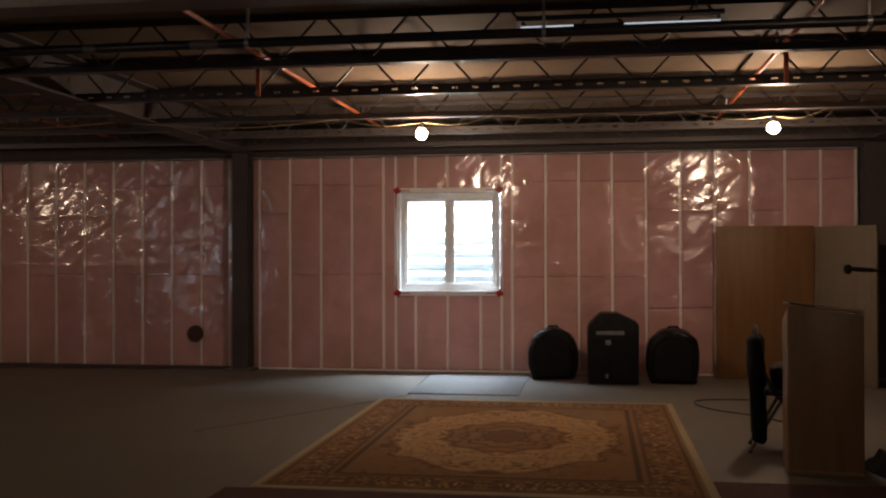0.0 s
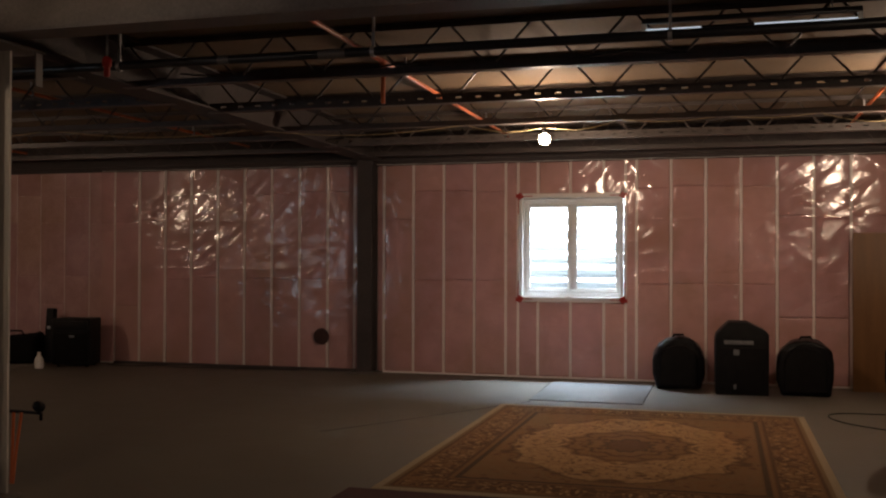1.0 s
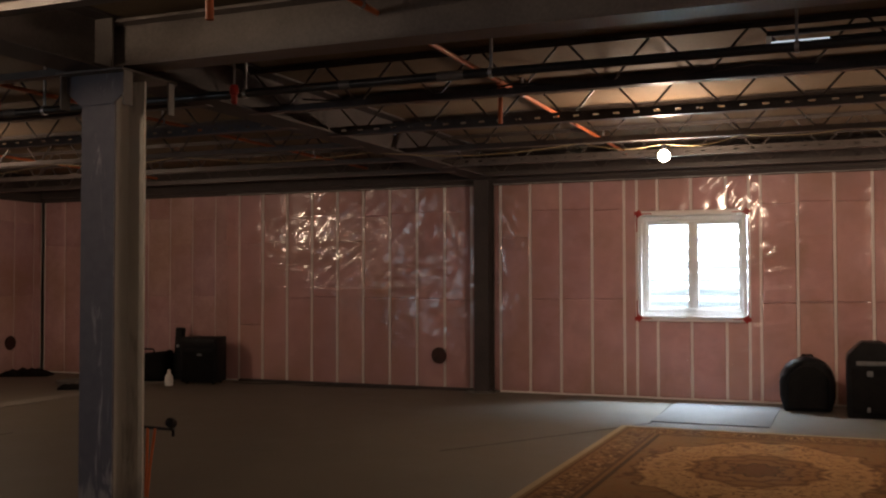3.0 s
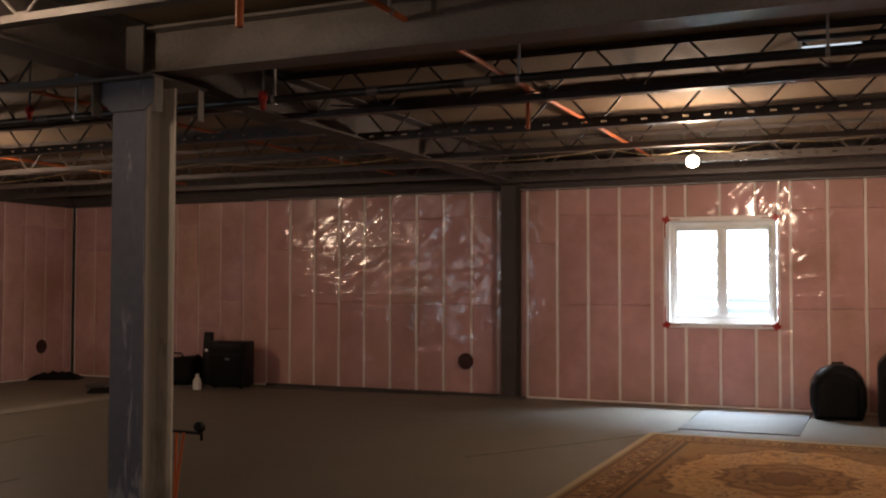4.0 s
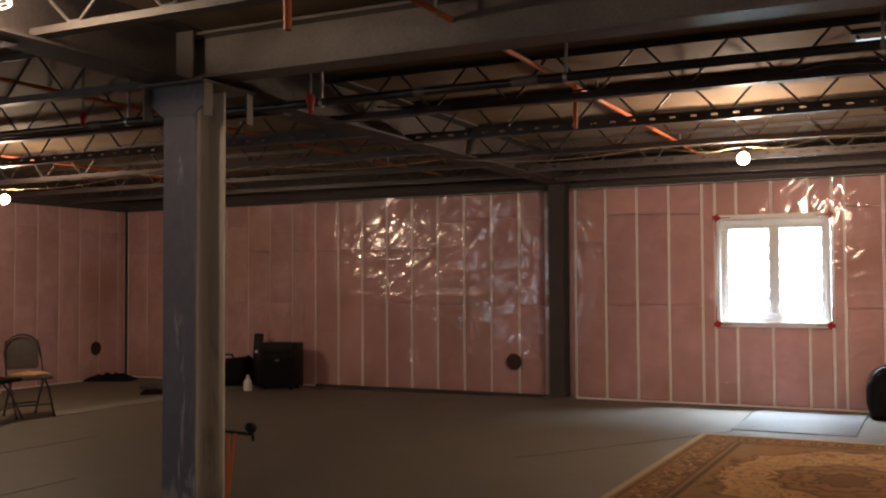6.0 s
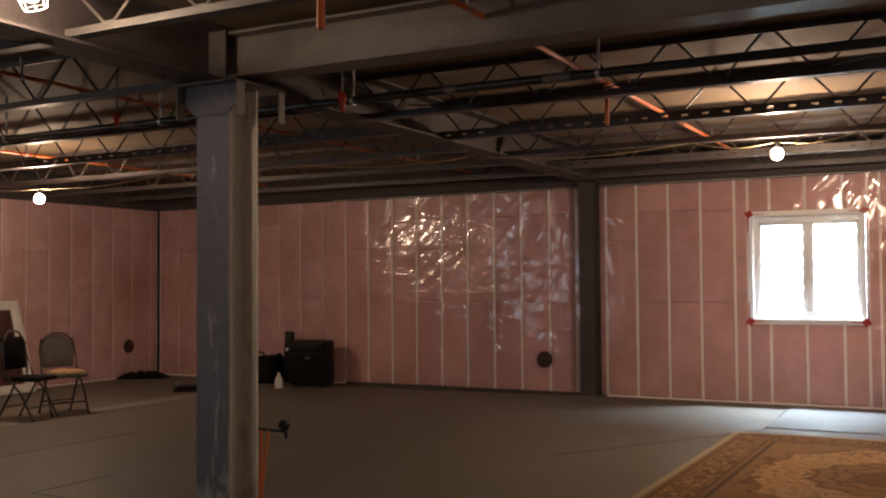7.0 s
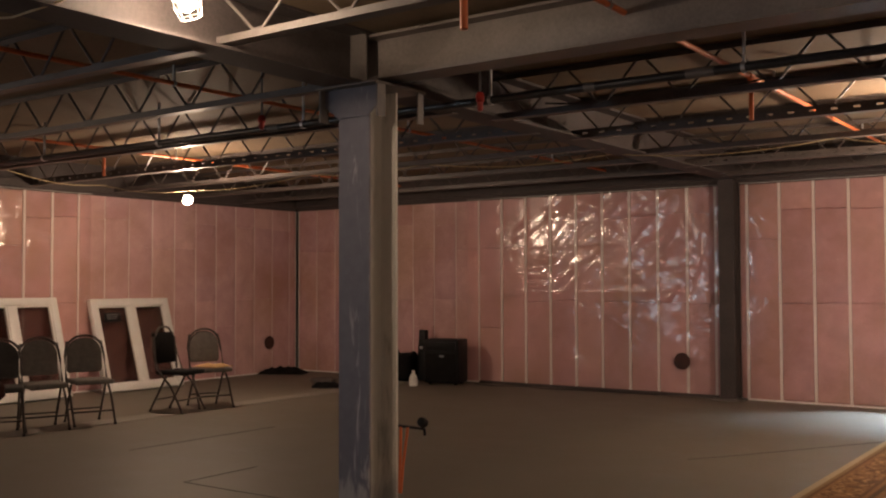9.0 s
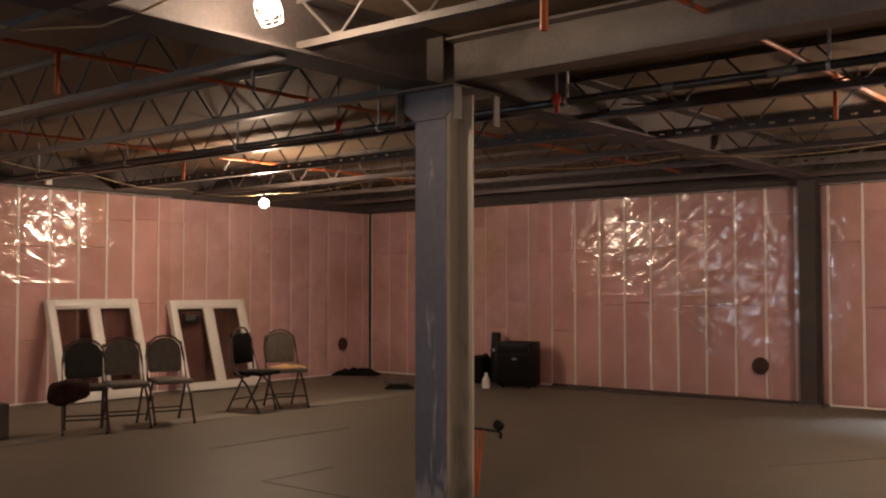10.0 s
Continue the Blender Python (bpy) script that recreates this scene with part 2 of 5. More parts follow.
def floor_material():
    m, t, p = material("concrete_floor")
    v = coords(t)
    big, mid, small = noise_of(t, v, 0.5, 5, 0.6), noise_of(t, v, 3.0, 6, 0.65, 0.4), noise_of(t, v, 90, 3)
    col = ramp_of(t, big, [(0.3, (0.120, 0.104, 0.081)), (0.7, (0.179, 0.156, 0.122))])
    col = mixed(t, 0.5, col, ramp_of(t, mid, [(0.3, (0.102, 0.088, 0.070)), (0.7, (0.193, 0.168, 0.132))]))
    col = mixed(t, 0.18, col, ramp_of(t, small, [(0.35, (0.063, 0.061, 0.056)), (0.65, (0.243, 0.232, 0.206))]))
    t.links.new(col, p.inputs["Base Color"])
    t.links.new(calc(t, "MULTIPLY_ADD", mid, 0.35, 0.42), p.inputs["Roughness"])
    relief(t, p, calc(t, "ADD", calc(t, "MULTIPLY", small, 0.3), mid), 0.2, 0.004)
    return m


M_FLOOR = floor_material()


def rug_material():
    """A woven oriental rug: pale ground with scrolls, brown borders and a centre medallion; the object's origin is the rug's centre."""
    m, t, p = material("oriental_rug")
    c = t.nodes.new("ShaderNodeTexCoord").outputs["Object"]
    s = t.nodes.new("ShaderNodeSeparateXYZ")
    t.links.new(c, s.inputs[0])
    ax, ay = calc(t, "ABSOLUTE", s.outputs[0]), calc(t, "ABSOLUTE", s.outputs[1])
    edge = calc(t, "MINIMUM", calc(t, "SUBTRACT", 1.445, ax), calc(t, "SUBTRACT", 1.94, ay))
    fold = t.nodes.new("ShaderNodeCombineXYZ")
    t.links.new(ax, fold.inputs[0])
    t.links.new(ay, fold.inputs[1])

    def vor(scale, feature="F1"):
        n = t.nodes.new("ShaderNodeTexVoronoi")
        n.feature = feature
        n.inputs["Scale"].default_value = scale
        t.links.new(warp, n.inputs["Vector"])
        return n.outputs["Distance"]

    wn = node(t, "ShaderNodeTexNoise", Scale=3.0, Detail=2.0)
    t.links.new(fold.outputs[0], wn.inputs["Vector"])
    vm = t.nodes.new("ShaderNodeVectorMath")
    vm.operation = "MULTIPLY_ADD"
    vm.inputs[1].default_value = (0.28, 0.28, 0)
    t.links.new(wn.outputs[1], vm.inputs[0])
    t.links.new(fold.outputs[0], vm.inputs[2])
    warp = vm.outputs[0]

    def step(x, lo, soft=0.008):
        mr = t.nodes.new("ShaderNodeMapRange")
        mr.inputs[1].default_value, mr.inputs[2].default_value = lo - soft, lo + soft
        t.links.new(x, mr.inputs[0])
        return mr.outputs[0]

    cream, tan, brown, rust, dark = (0.50, 0.28, 0.115), (0.25, 0.113, 0.038), (0.10, 0.036, 0.011), (0.13, 0.045, 0.016), (0.04, 0.017, 0.008)
    flowers = step(vor(9.5), 0.30, 0.06)
    vines = step(vor(7.0, "DISTANCE_TO_EDGE"), 0.06, 0.03)
    buds = step(vor(21.0), 0.30, 0.05)
    field = mixed(t, flowers, rust, cream)
    field = mixed(t, vines, mixed(t, 0.55, tan, cream), field)
    field = mixed(t, buds, mixed(t, 0.75, field, brown), field)
    r = calc(t, "SQRT", calc(t, "ADD", calc(t, "POWER", calc(t, "MULTIPLY", ax, 1.0), 2.0), calc(t, "POWER", calc(t, "MULTIPLY", ay, 0.75), 2.0)))
    wob = calc(t, "MULTIPLY_ADD", calc(t, "SINE", calc(t, "MULTIPLY", calc(t, "ARCTAN2", ay, ax), 12.0)), 0.025, r)
    for radius, colour in ((0.50, tan), (0.47, brown), (0.44, tan), (0.34, brown), (0.30, tan), (0.20, dark), (0.17, rust)):
        ring = mixed(t, flowers, brown, colour)
        field = mixed(t, step(wob, radius), ring, field)
    oval = calc(t, "SQRT", calc(t, "ADD", calc(t, "POWER", calc(t, "MULTIPLY", ax, 1.03), 2.0), calc(t, "POWER", calc(t, "MULTIPLY", ay, 0.70), 2.0)))
    oval = calc(t, "ADD", oval, calc(t, "MULTIPLY_ADD", wn.outputs[0], 0.34, calc(t, "MULTIPLY", calc(t, "SINE", calc(t, "MULTIPLY", calc(t, "ARCTAN2", ay, ax), 20.0)), 0.022)))
    spandrel = mixed(t, vines, (0.24, 0.125, 0.045), mixed(t, flowers, rust, tan))
    for radius, colour in ((1.08, brown), (1.11, spandrel)):
        field = mixed(t, step(oval, radius, 0.012), field, colour)
    border = mixed(t, flowers, tan, brown)
    border = mixed(t, vines, tan, border)
    border = mixed(t, buds, cream, border)
    band = field
    for lo, colour in ((0.47, dark), (0.43, tan), (0.40, brown), (0.37, border), (0.13, tan), (0.11, brown), (0.085, (0.24, 0.15, 0.07)), (0.055, (0.50, 0.40, 0.26))):
        band = mixed(t, step(edge, lo), colour, band)
    fine = noise_of(t, c, 160, 2)
    weave = mixed(t, 0.22, band, ramp_of(t, fine, [(0.3, (0.03, 0.02, 0.012)), (0.7, (0.62, 0.46, 0.30))]))
    wear = noise_of(t, c, 1.6, 4)
    col = mixed(t, calc(t, "MULTIPLY", wear, 0.3), weave, (0.16, 0.085, 0.035))
    t.links.new(col, p.inputs["Base Color"])
    p.inputs["Roughness"].default_value = 0.95
    p.inputs["Specular IOR Level"].default_value = 0.15
    relief(t, p, calc(t, "ADD", fine, flowers), 0.5, 0.004)
    return m


M_RUG = rug_material()


def column_paint(name, base, light, streak):
    """Primer with pale plaster smears that run down the steel."""
    m, t, p = material(name)
    v = coords(t, (1, 1, 0.18))
    n, g = noise_of(t, v, 9, 5, 0.65, 0.6), noise_of(t, coords(t), 16, 3)
    col = mixed(t, ramp_of(t, n, [(streak, (0, 0, 0)), (streak + 0.10, (1, 1, 1))]), base, light)
    s = t.nodes.new("ShaderNodeSeparateXYZ")
    t.links.new(t.nodes.new("ShaderNodeTexCoord").outputs["Object"], s.inputs[0])
    low = ramp_of(t, calc(t, "ADD", calc(t, "MULTIPLY", s.outputs[2], 1.6), calc(t, "MULTIPLY", n, 1.4)), [(0.82, (1, 1, 1)), (1.0, (0, 0, 0))])
    col = mixed(t, calc(t, "MULTIPLY", low, 0.75), col, (0.40, 0.39, 0.38))
    col = mixed(t, 0.05, col, ramp_of(t, g, [(0.3, (0.05, 0.05, 0.06)), (0.7, (0.5, 0.5, 0.5))]))
    t.links.new(col, p.inputs["Base Color"])
    p.inputs["Roughness"].default_value = 0.6
    relief(t, p, n, 0.3, 0.002)
    return m


M_PRIMER = column_paint("blue_grey_primer", (0.13, 0.127, 0.16), (0.40, 0.39, 0.40), 0.58)
# plaster smears, with lamplight from the east put into the paler base colour
M_SMEARED_LIT = column_paint("plaster_smeared_lit_steel", (0.70, 0.67, 0.62), (0.48, 0.46, 0.42), 0.56)


# ---- shapes ----
def box(bm, x0, x1, y0, y1, z0, z1, m=None):
    vs = [bm.verts.new((x, y, z)) for z in (z0, z1) for y in (y0, y1) for x in (x0, x1)]
    for f in ((0, 2, 3, 1), (4, 5, 7, 6), (0, 1, 5, 4), (2, 6, 7, 3), (0, 4, 6, 2), (1, 3, 7, 5)):
        bm.faces.new([vs[i] for i in f])
    if m:
        bmesh.ops.transform(bm, matrix=m, verts=vs)
    return vs


def soft_box(bm, x0, x1, y0, y1, z0, z1, r=0.01, seg=2, m=None):
    tmp = bmesh.new()
    box(tmp, x0, x1, y0, y1, z0, z1)
    bmesh.ops.bevel(tmp, geom=tmp.edges[:], offset=r, segments=seg, affect="EDGES", profile=0.5)
    merge(bm, tmp, m)


def merge(bm, tmp, m=None):
    if m:
        bmesh.ops.transform(tmp, matrix=m, verts=tmp.verts)
    me = bpy.data.meshes.new("tmp")
    tmp.to_mesh(me)
    bm.from_mesh(me)
    bpy.data.meshes.remove(me)
    tmp.free()


def tube(bm, points, r, sides=8, closed=False):
    """A round bar along points."""
    pts = [Vector(p) for p in points]
    rings = []
    n = len(pts)
    for i, p in enumerate(pts):
        a = pts[(i - 1) % n] if closed or i else pts[0]
        b = pts[(i + 1) % n] if closed or i < n - 1 else pts[-1]
        d = (b - a).normalized()
        up = Vector((0, 0, 1)) if abs(d.z) < 0.95 else Vector((0, 1, 0))
        u = d.cross(up).normalized()
        w = u.cross(d).normalized()
        rings.append([bm.verts.new(p + r * (math.cos(k * math.tau / sides) * u + math.sin(k * math.tau / sides) * w)) for k in range(sides)])
    for i in range(n if closed else n - 1):
        a, b = rings[i], rings[(i + 1) % n]
        for k in range(sides):
            bm.faces.new((a[k], a[(k + 1) % sides], b[(k + 1) % sides], b[k]))
    if not closed:
        bm.faces.new(rings[0][::-1])
        bm.faces.new(rings[-1])


def lathe(bm, profile, m=None, sides=20):
    """Radius and height pairs turned about z."""
    tmp = bmesh.new()
    rings = []
    for r, z in profile:
        rings.append([tmp.verts.new((r * math.cos(k * math.tau / sides), r * math.sin(k * math.tau / sides), z)) for k in range(sides)])
    for a, b in zip(rings, rings[1:]):
        for k in range(sides):
            tmp.faces.new((a[k], a[(k + 1) % sides], b[(k + 1) % sides], b[k]))
    tmp.faces.new(rings[0][::-1])
    tmp.faces.new(rings[-1])
    merge(bm, tmp, m)


def outline(bm, pts, depth, r=0.0, m=None, seg=2):
    """A flat outline in x and z, given depth along y from 0."""
    tmp = bmesh.new()
    f = tmp.faces.new([tmp.verts.new((x, 0, z)) for x, z in pts])
    ext = bmesh.ops.extrude_face_region(tmp, geom=[f])
    bmesh.ops.translate(tmp, vec=(0, depth, 0), verts=[v for v in ext["geom"] if isinstance(v, bmesh.types.BMVert)])
    bmesh.ops.recalc_face_normals(tmp, faces=tmp.faces)
    if r:
        es = [e for e in tmp.edges if len(e.link_faces) == 2 and e.calc_face_angle(0) > 0.9]
        bmesh.ops.bevel(tmp, geom=es, offset=r, segments=seg, affect="EDGES", profile=0.5)
    merge(bm, tmp, m)


def mesh_of(name, bm, mat, smooth=True):
    me = bpy.data.meshes.new(name)
    bmesh.ops.recalc_face_normals(bm, faces=bm.faces)
    bm.to_mesh(me)
    bm.free()
    me.materials.append(mat)
    if smooth:
        me.shade_smooth()
        me.set_sharp_from_angle(angle=radians(35))
    return me


def part(name, bm, mat, parent, label=""):
    ob = new(name, mesh_of(name, bm, mat))
    ob.parent = parent
    return tagged(ob, label)


def thing(name, m=None, label="", category="", group="", kind=""):
    ob = new(name)
    ob.empty_display_size = 0.1
    if m:
        ob.matrix_world = m
    return tagged(ob, label, category, group, kind)


def solid(name, bm, mat, label="", category="", group="", kind="", m=None):
    ob = new(name, mesh_of(name, bm, mat))
    if m:
        ob.matrix_world = m
    return tagged(ob, label, category, group, kind)


# ---- the room's shell ----
WEST, EAST, SOUTH, NORTH = -12.05, 9.0, -7.0, 12.345
DECK = 3.12

bm = bmesh.new()
box(bm, WEST - 0.5, EAST + 0.5, SOUTH - 0.5, NORTH + 0.5, -0.15, 0)
solid("floor", bm, M_FLOOR, "dusty grey concrete basement floor slab", "floor", kind="structure")
bm = bmesh.new()
box(bm, WEST - 0.5, EAST + 0.5, SOUTH - 0.5, NORTH + 0.40, DECK, DECK + 0.2)
solid("ceiling", bm, M_DECK, "unpainted underside of the floor deck above", "ceiling", kind="structure")

WIN = (-2.452, -1.172, 0.985, 2.272)      # the north window's opening: x, x, z, z
WIN_W = (-4.75, -3.45, 0.985, 2.272)      # the west window's opening: y, y, z, z
bm = bmesh.new()
y0, y1 = NORTH + 0.14, NORTH + 0.40
box(bm, WEST - 0.4, WIN[0], y0, y1, 0, DECK)
box(bm, WIN[1], EAST + 0.4, y0, y1, 0, DECK)
box(bm, WIN[0], WIN[1], y0, y1, 0, WIN[2])
box(bm, WIN[0], WIN[1], y0, y1, WIN[3], DECK)
wall_north = solid("wall_north", bm, M_CONCRETE_WALL, "concrete foundation wall with studs and pink insulation", "wall", kind="structure")
bm = bmesh.new()
x0, x1 = WEST - 0.40, WEST - 0.14
box(bm, x0, x1, SOUTH, WIN_W[0], 0, DECK)
box(bm, x0, x1, WIN_W[1], NORTH + 0.14, 0, DECK)
box(bm, x0, x1, WIN_W[0], WIN_W[1], 0, WIN_W[2])
box(bm, x0, x1, WIN_W[0], WIN_W[1], WIN_W[3], DECK)
wall_west = solid("wall_west", bm, M_CONCRETE_WALL, "concrete foundation wall with studs and pink insulation", "wall", kind="structure")
bm = bmesh.new()
box(bm, WEST - 0.4, EAST + 0.4, SOUTH - 0.25, SOUTH, 0, DECK)
solid("wall_south", bm, M_BATT, "pink insulated basement wall", "wall", kind="structure")
bm = bmesh.new()
box(bm, EAST, EAST + 0.25, SOUTH, NORTH + 0.14, 0, DECK)
solid("wall_east", bm, M_BATT, "pink insulated basement wall", "wall", kind="structure")

TOP = 2.70      # top of the insulated framing
PITCH = 0.4064


def stud(parent, u, z0, z1, west):
    """A stud, u along its wall; its face lies flush with the wall's inner face."""
    bm = bmesh.new()
    if west:
        box(bm, WEST - 0.135, WEST, u - 0.0165, u + 0.0165, z0, z1)
    else:
        box(bm, u - 0.0165, u + 0.0165, NORTH, NORTH + 0.135, z0, z1)
    return part("stud", bm, M_STUD, parent)


def batt(parent, u0, u1, z0, z1, west, proud):
    """One pillow of insulation between two studs, uneven over its face, its edges turned back."""
    bm = bmesh.new()
    nz = max(2, int((z1 - z0) / 0.22))
    across = [0, 0.025, 0.25, 0.5, 0.75, 0.975, 1]
    up = [0] + [0.012 + 0.976 * k / nz for k in range(nz + 1)] + [1]
    seed = random.random() * 50
    rows = []
    for b in up:
        row = []
        for a in across:
            u, z = u0 + (u1 - u0) * a, z0 + (z1 - z0) * b
            swell = (math.sin(a * math.pi) ** 0.5) * proud + 0.005 * noise.noise((u * 4 + seed, z * 3, seed)) - (0.006 if proud < 0.01 else -0.003)
            if a in (0, 1) or b in (0, 1):
                swell -= 0.012 if proud < 0.01 else 0.005
            row.append(bm.verts.new((WEST + swell, u, z) if west else (u, NORTH - swell, z)))
        rows.append(row)
    for low, high in zip(rows, rows[1:]):
        for i in range(len(across) - 1):
            bm.faces.new((low[i], low[i + 1], high[i + 1], high[i]))
    return part("insulation_batt", bm, M_BATT, parent)


def bays(parent, us, z0, z1, west, proud, draw=True, skip=(0, 0)):
    """Stud bays filled with stacked batts that butt at uneven heights."""
    us = sorted(us)
    gap = 0.0145 if proud < 0.01 else 0.0015
    for a, b in zip(us, us[1:]):
        cuts = random.choice(((1.20, 2.37), (1.20, 2.37), (1.99,), (0.80, 1.99), (1.21, 2.36))) if b - a > 0.2 else ()
        cuts = [z0] + [c + random.uniform(-0.02, 0.02) for c in cuts if z0 + 0.2 < c < z1 - 0.1] + [z1]
        for c, d in zip(cuts, cuts[1:]):
            batt(parent, a + gap, b - gap, c + 0.0005, d - 0.0005, west, proud)
    if draw:
        for u in us[skip[0]:len(us) - skip[1]]:
            stud(parent, u, z0, z1, west)


covered = [-8.313 + PITCH * k for k in range(9)] + [-4.68]
bare = [-8.313 - PITCH * k for k in range(10)]
bays(wall_north, covered, 0.02, TOP, False, 0.004)
bays(wall_north, [-4.68, -4.56], 0.02, TOP, False, 0.004, False)
bays(wall_north, [-4.37, -4.27], 0.02, TOP, False, 0.004, False)
bays(wall_north, bare, 0.02, TOP, False, 0.012, skip=(0, 1))
bays(wall_north, [-4.27, -3.865, -3.455, -3.05, -2.64, -2.482], 0.02, TOP, False, 0.004)
bays(wall_north, [-2.482, -2.228, -1.819, -1.407, -1.142], 0.02, WIN[2] - 0.04, False, 0.004, skip=(1, 1))
bays(wall_north, [-2.482, -2.228, -1.819, -1.407, -1.142], WIN[3] + 0.04, TOP, False, 0.004, skip=(1, 1))
bays(wall_north, [-1.142, -1.01] + [-0.598 + PITCH * k for k in range(9)] + [3.05], 0.02, TOP, False, 0.004)
bays(wall_north, [3.45 + PITCH * k for k in range(14)], 0.02, TOP, False, 0.012)
for z in (WIN[2] - 0.02, WIN[3] + 0.02):
    bm = bmesh.new()
    box(bm, -2.463, -1.161, NORTH + 0.001, NORTH + 0.135, z - 0.018, z + 0.018)
    part("header", bm, M_STUD, wall_north)
bays(wall_west, [8.124 - PITCH * k for k in range(15)], 0.02, TOP, True, 0.004)
bays(wall_west, [8.124 + PITCH * k for k in range(10)] + [12.18, 12.33], 0.02, TOP, True, 0.012, skip=(1, 0))
bays(wall_west, [-3.40, -2.9, -2.5, -2.1, -1.7, -1.3, -0.9, -0.5, -0.1, 0.3, 0.7, 1.1, 1.5, 1.9, 2.434], 0.02, TOP, True, 0.004, skip=(0, 1))


def plate(name, x0, x1, y0, y1, z0, z1, mat, label, parent=None):
    bm = bmesh.new()
    box(bm, x0, x1, y0, y1, z0, z1)
    if parent:
        return part(name, bm, mat, parent, label)
    return solid(name, bm, mat, label, "trim", kind="structure")


plate("bottom_plate", WEST, 9.0, NORTH - 0.012, NORTH + 0.13, 0.0, 0.02, M_STUD, "dusty timber sill plate", wall_north)
plate("bottom_plate", WEST - 0.13, WEST + 0.012, -7.0, NORTH - 0.02, 0.0, 0.02, M_STUD, "dusty timber sill plate", wall_west)
# steel rim above the insulated framing
plate("rim_beam", WEST, 9.0, NORTH - 0.06, NORTH + 0.14, 2.74, DECK, M_STEEL, "dark painted steel rim beam above the insulation", wall_north)
plate("rim_beam", WEST - 0.14, WEST + 0.06, -7.0, NORTH - 0.06, 2.74, DECK, M_STEEL, "dark painted steel rim beam above the insulation", wall_west)
plate("ledger_angle", WEST + 0.1, 9.0, NORTH - 0.16, NORTH - 0.062, 2.76, 2.785, M_STEEL, "dark steel ledger angle", wall_north)
plate("top_plate", WEST, 9.0, NORTH - 0.004, NORTH + 0.13, TOP, 2.74, M_STEEL, "dark top track", wall_north)
plate("top_plate", WEST - 0.13, WEST + 0.004, -7.0, NORTH, TOP, 2.74, M_STEEL, "dark top track", wall_west)


def creased(u, z, u0, z0, step, zones, studs, folds, rng):
    """Height of a stapled film over a grid: drape between the studs, loose creases by zone, fans round staples, fold lines of the roll."""
    h = np.zeros(u.shape)

    def ridge(cu, cz, angle, length, wide, high, bend):
        half = length / 2 + 3 * wide
        i0, i1 = max(int((cu - half - u0) / step), 0), min(int((cu + half - u0) / step) + 2, u.shape[1])
        j0, j1 = max(int((cz - half - z0) / step), 0), min(int((cz + half - z0) / step) + 2, u.shape[0])
        if i1 <= i0 or j1 <= j0:
            return
        du, dz = u[j0:j1, i0:i1] - cu, z[j0:j1, i0:i1] - cz
        s = du * math.cos(angle) + dz * math.sin(angle)
        d = dz * math.cos(angle) - du * math.sin(angle) - bend * s * s
        along = np.clip(1 - (2 * s / length) ** 2, 0, 1)
        h[j0:j1, i0:i1] += high * along * np.exp(-np.sqrt(d * d + (0.35 * wide) ** 2) / wide)

    for a0, a1, b0, b1, count, lean, spread, long, high in zones:
        for _ in range(int(count * 0.42)):
            ridge(rng.uniform(a0, a1), rng.uniform(b0, b1), radians(rng.gauss(lean, spread)), long * rng.uniform(0.5, 1.7), rng.uniform(0.014, 0.030), 2.5 * high * rng.choice((-0.7, 1)) * rng.uniform(0.35, 1.0), rng.uniform(-0.5, 0.5))
    for st in studs:
        for _ in range(5):
            cz = rng.uniform(0.2, 2.6)
            for k in range(rng.randint(3, 6)):
                a = rng.uniform(0, math.tau)
                ln = rng.uniform(0.08, 0.24)
                ridge(st + math.cos(a) * ln * 0.5, cz + math.sin(a) * ln * 0.5, a, ln, rng.uniform(0.010, 0.018), rng.uniform(0.005, 0.010), 0)
    for fz, fa, fb in folds:
        w = np.clip((u - fa) / 0.1, 0, 1) * np.clip((fb - u) / 0.1, 0, 1)
        h += 0.007 * w * np.exp(-np.abs(z - fz - 0.006 * np.sin(u * 2.3)) / 0.011)
    if len(studs) > 1:
        near = np.min(np.abs(u[..., None] - np.array(studs)), axis=-1)
        h += 0.004 * np.clip(near / 0.09, 0, 1) ** 0.7
    return h


def sheet(name, u0, u1, z0, z1, west, zones, studs, folds, holes=(), label="", seed=1):
    """Polyethylene stapled to the studs."""
    step = 0.0135
    rng = random.Random(seed)
    nu, nz = int((u1 - u0) / step), int((z1 - z0) / step)
    u, z = np.meshgrid(u0 + step * np.arange(nu + 1), z0 + step * np.arange(nz + 1))
    out = 0.024 + 0.006 * np.sin(u * 1.9 + 1.3 * np.sin(z * 1.4)) * np.sin(z * 1.7 + seed) + creased(u, z, u0, z0, step, zones, studs, folds, rng)
    flat = np.stack((WEST + out, u, z) if west else (u, NORTH - out, z), axis=-1).reshape(-1, 3)
    cu, cz = (u[:-1, :-1] + step / 2).ravel(), (z[:-1, :-1] + step / 2).ravel()
    keep = np.ones(cu.shape, bool)
    for a, b, c, d in holes:
        keep &= ~((cu > a) & (cu < b) & (cz > c) & (cz < d))
    k = (np.arange(nz)[:, None] * (nu + 1) + np.arange(nu)[None, :]).ravel()[keep]
    quads = np.stack((k, k + 1, k + nu + 2, k + nu + 1), axis=-1)
    me = bpy.data.meshes.new(name)
    me.from_pydata(flat.tolist(), [], quads.tolist())
    lay = me.uv_layers.new(name="UVMap")
    lay.data.foreach_set("uv", np.stack((u.ravel()[quads.ravel()], z.ravel()[quads.ravel()]), axis=-1).ravel())
    me.materials.append(M_POLY)
    me.shade_smooth()
    return tagged(new(name, me), label, "plastic sheet", kind="structure")


CLEAR = "clear creased polyethylene sheet stapled over pink insulation"
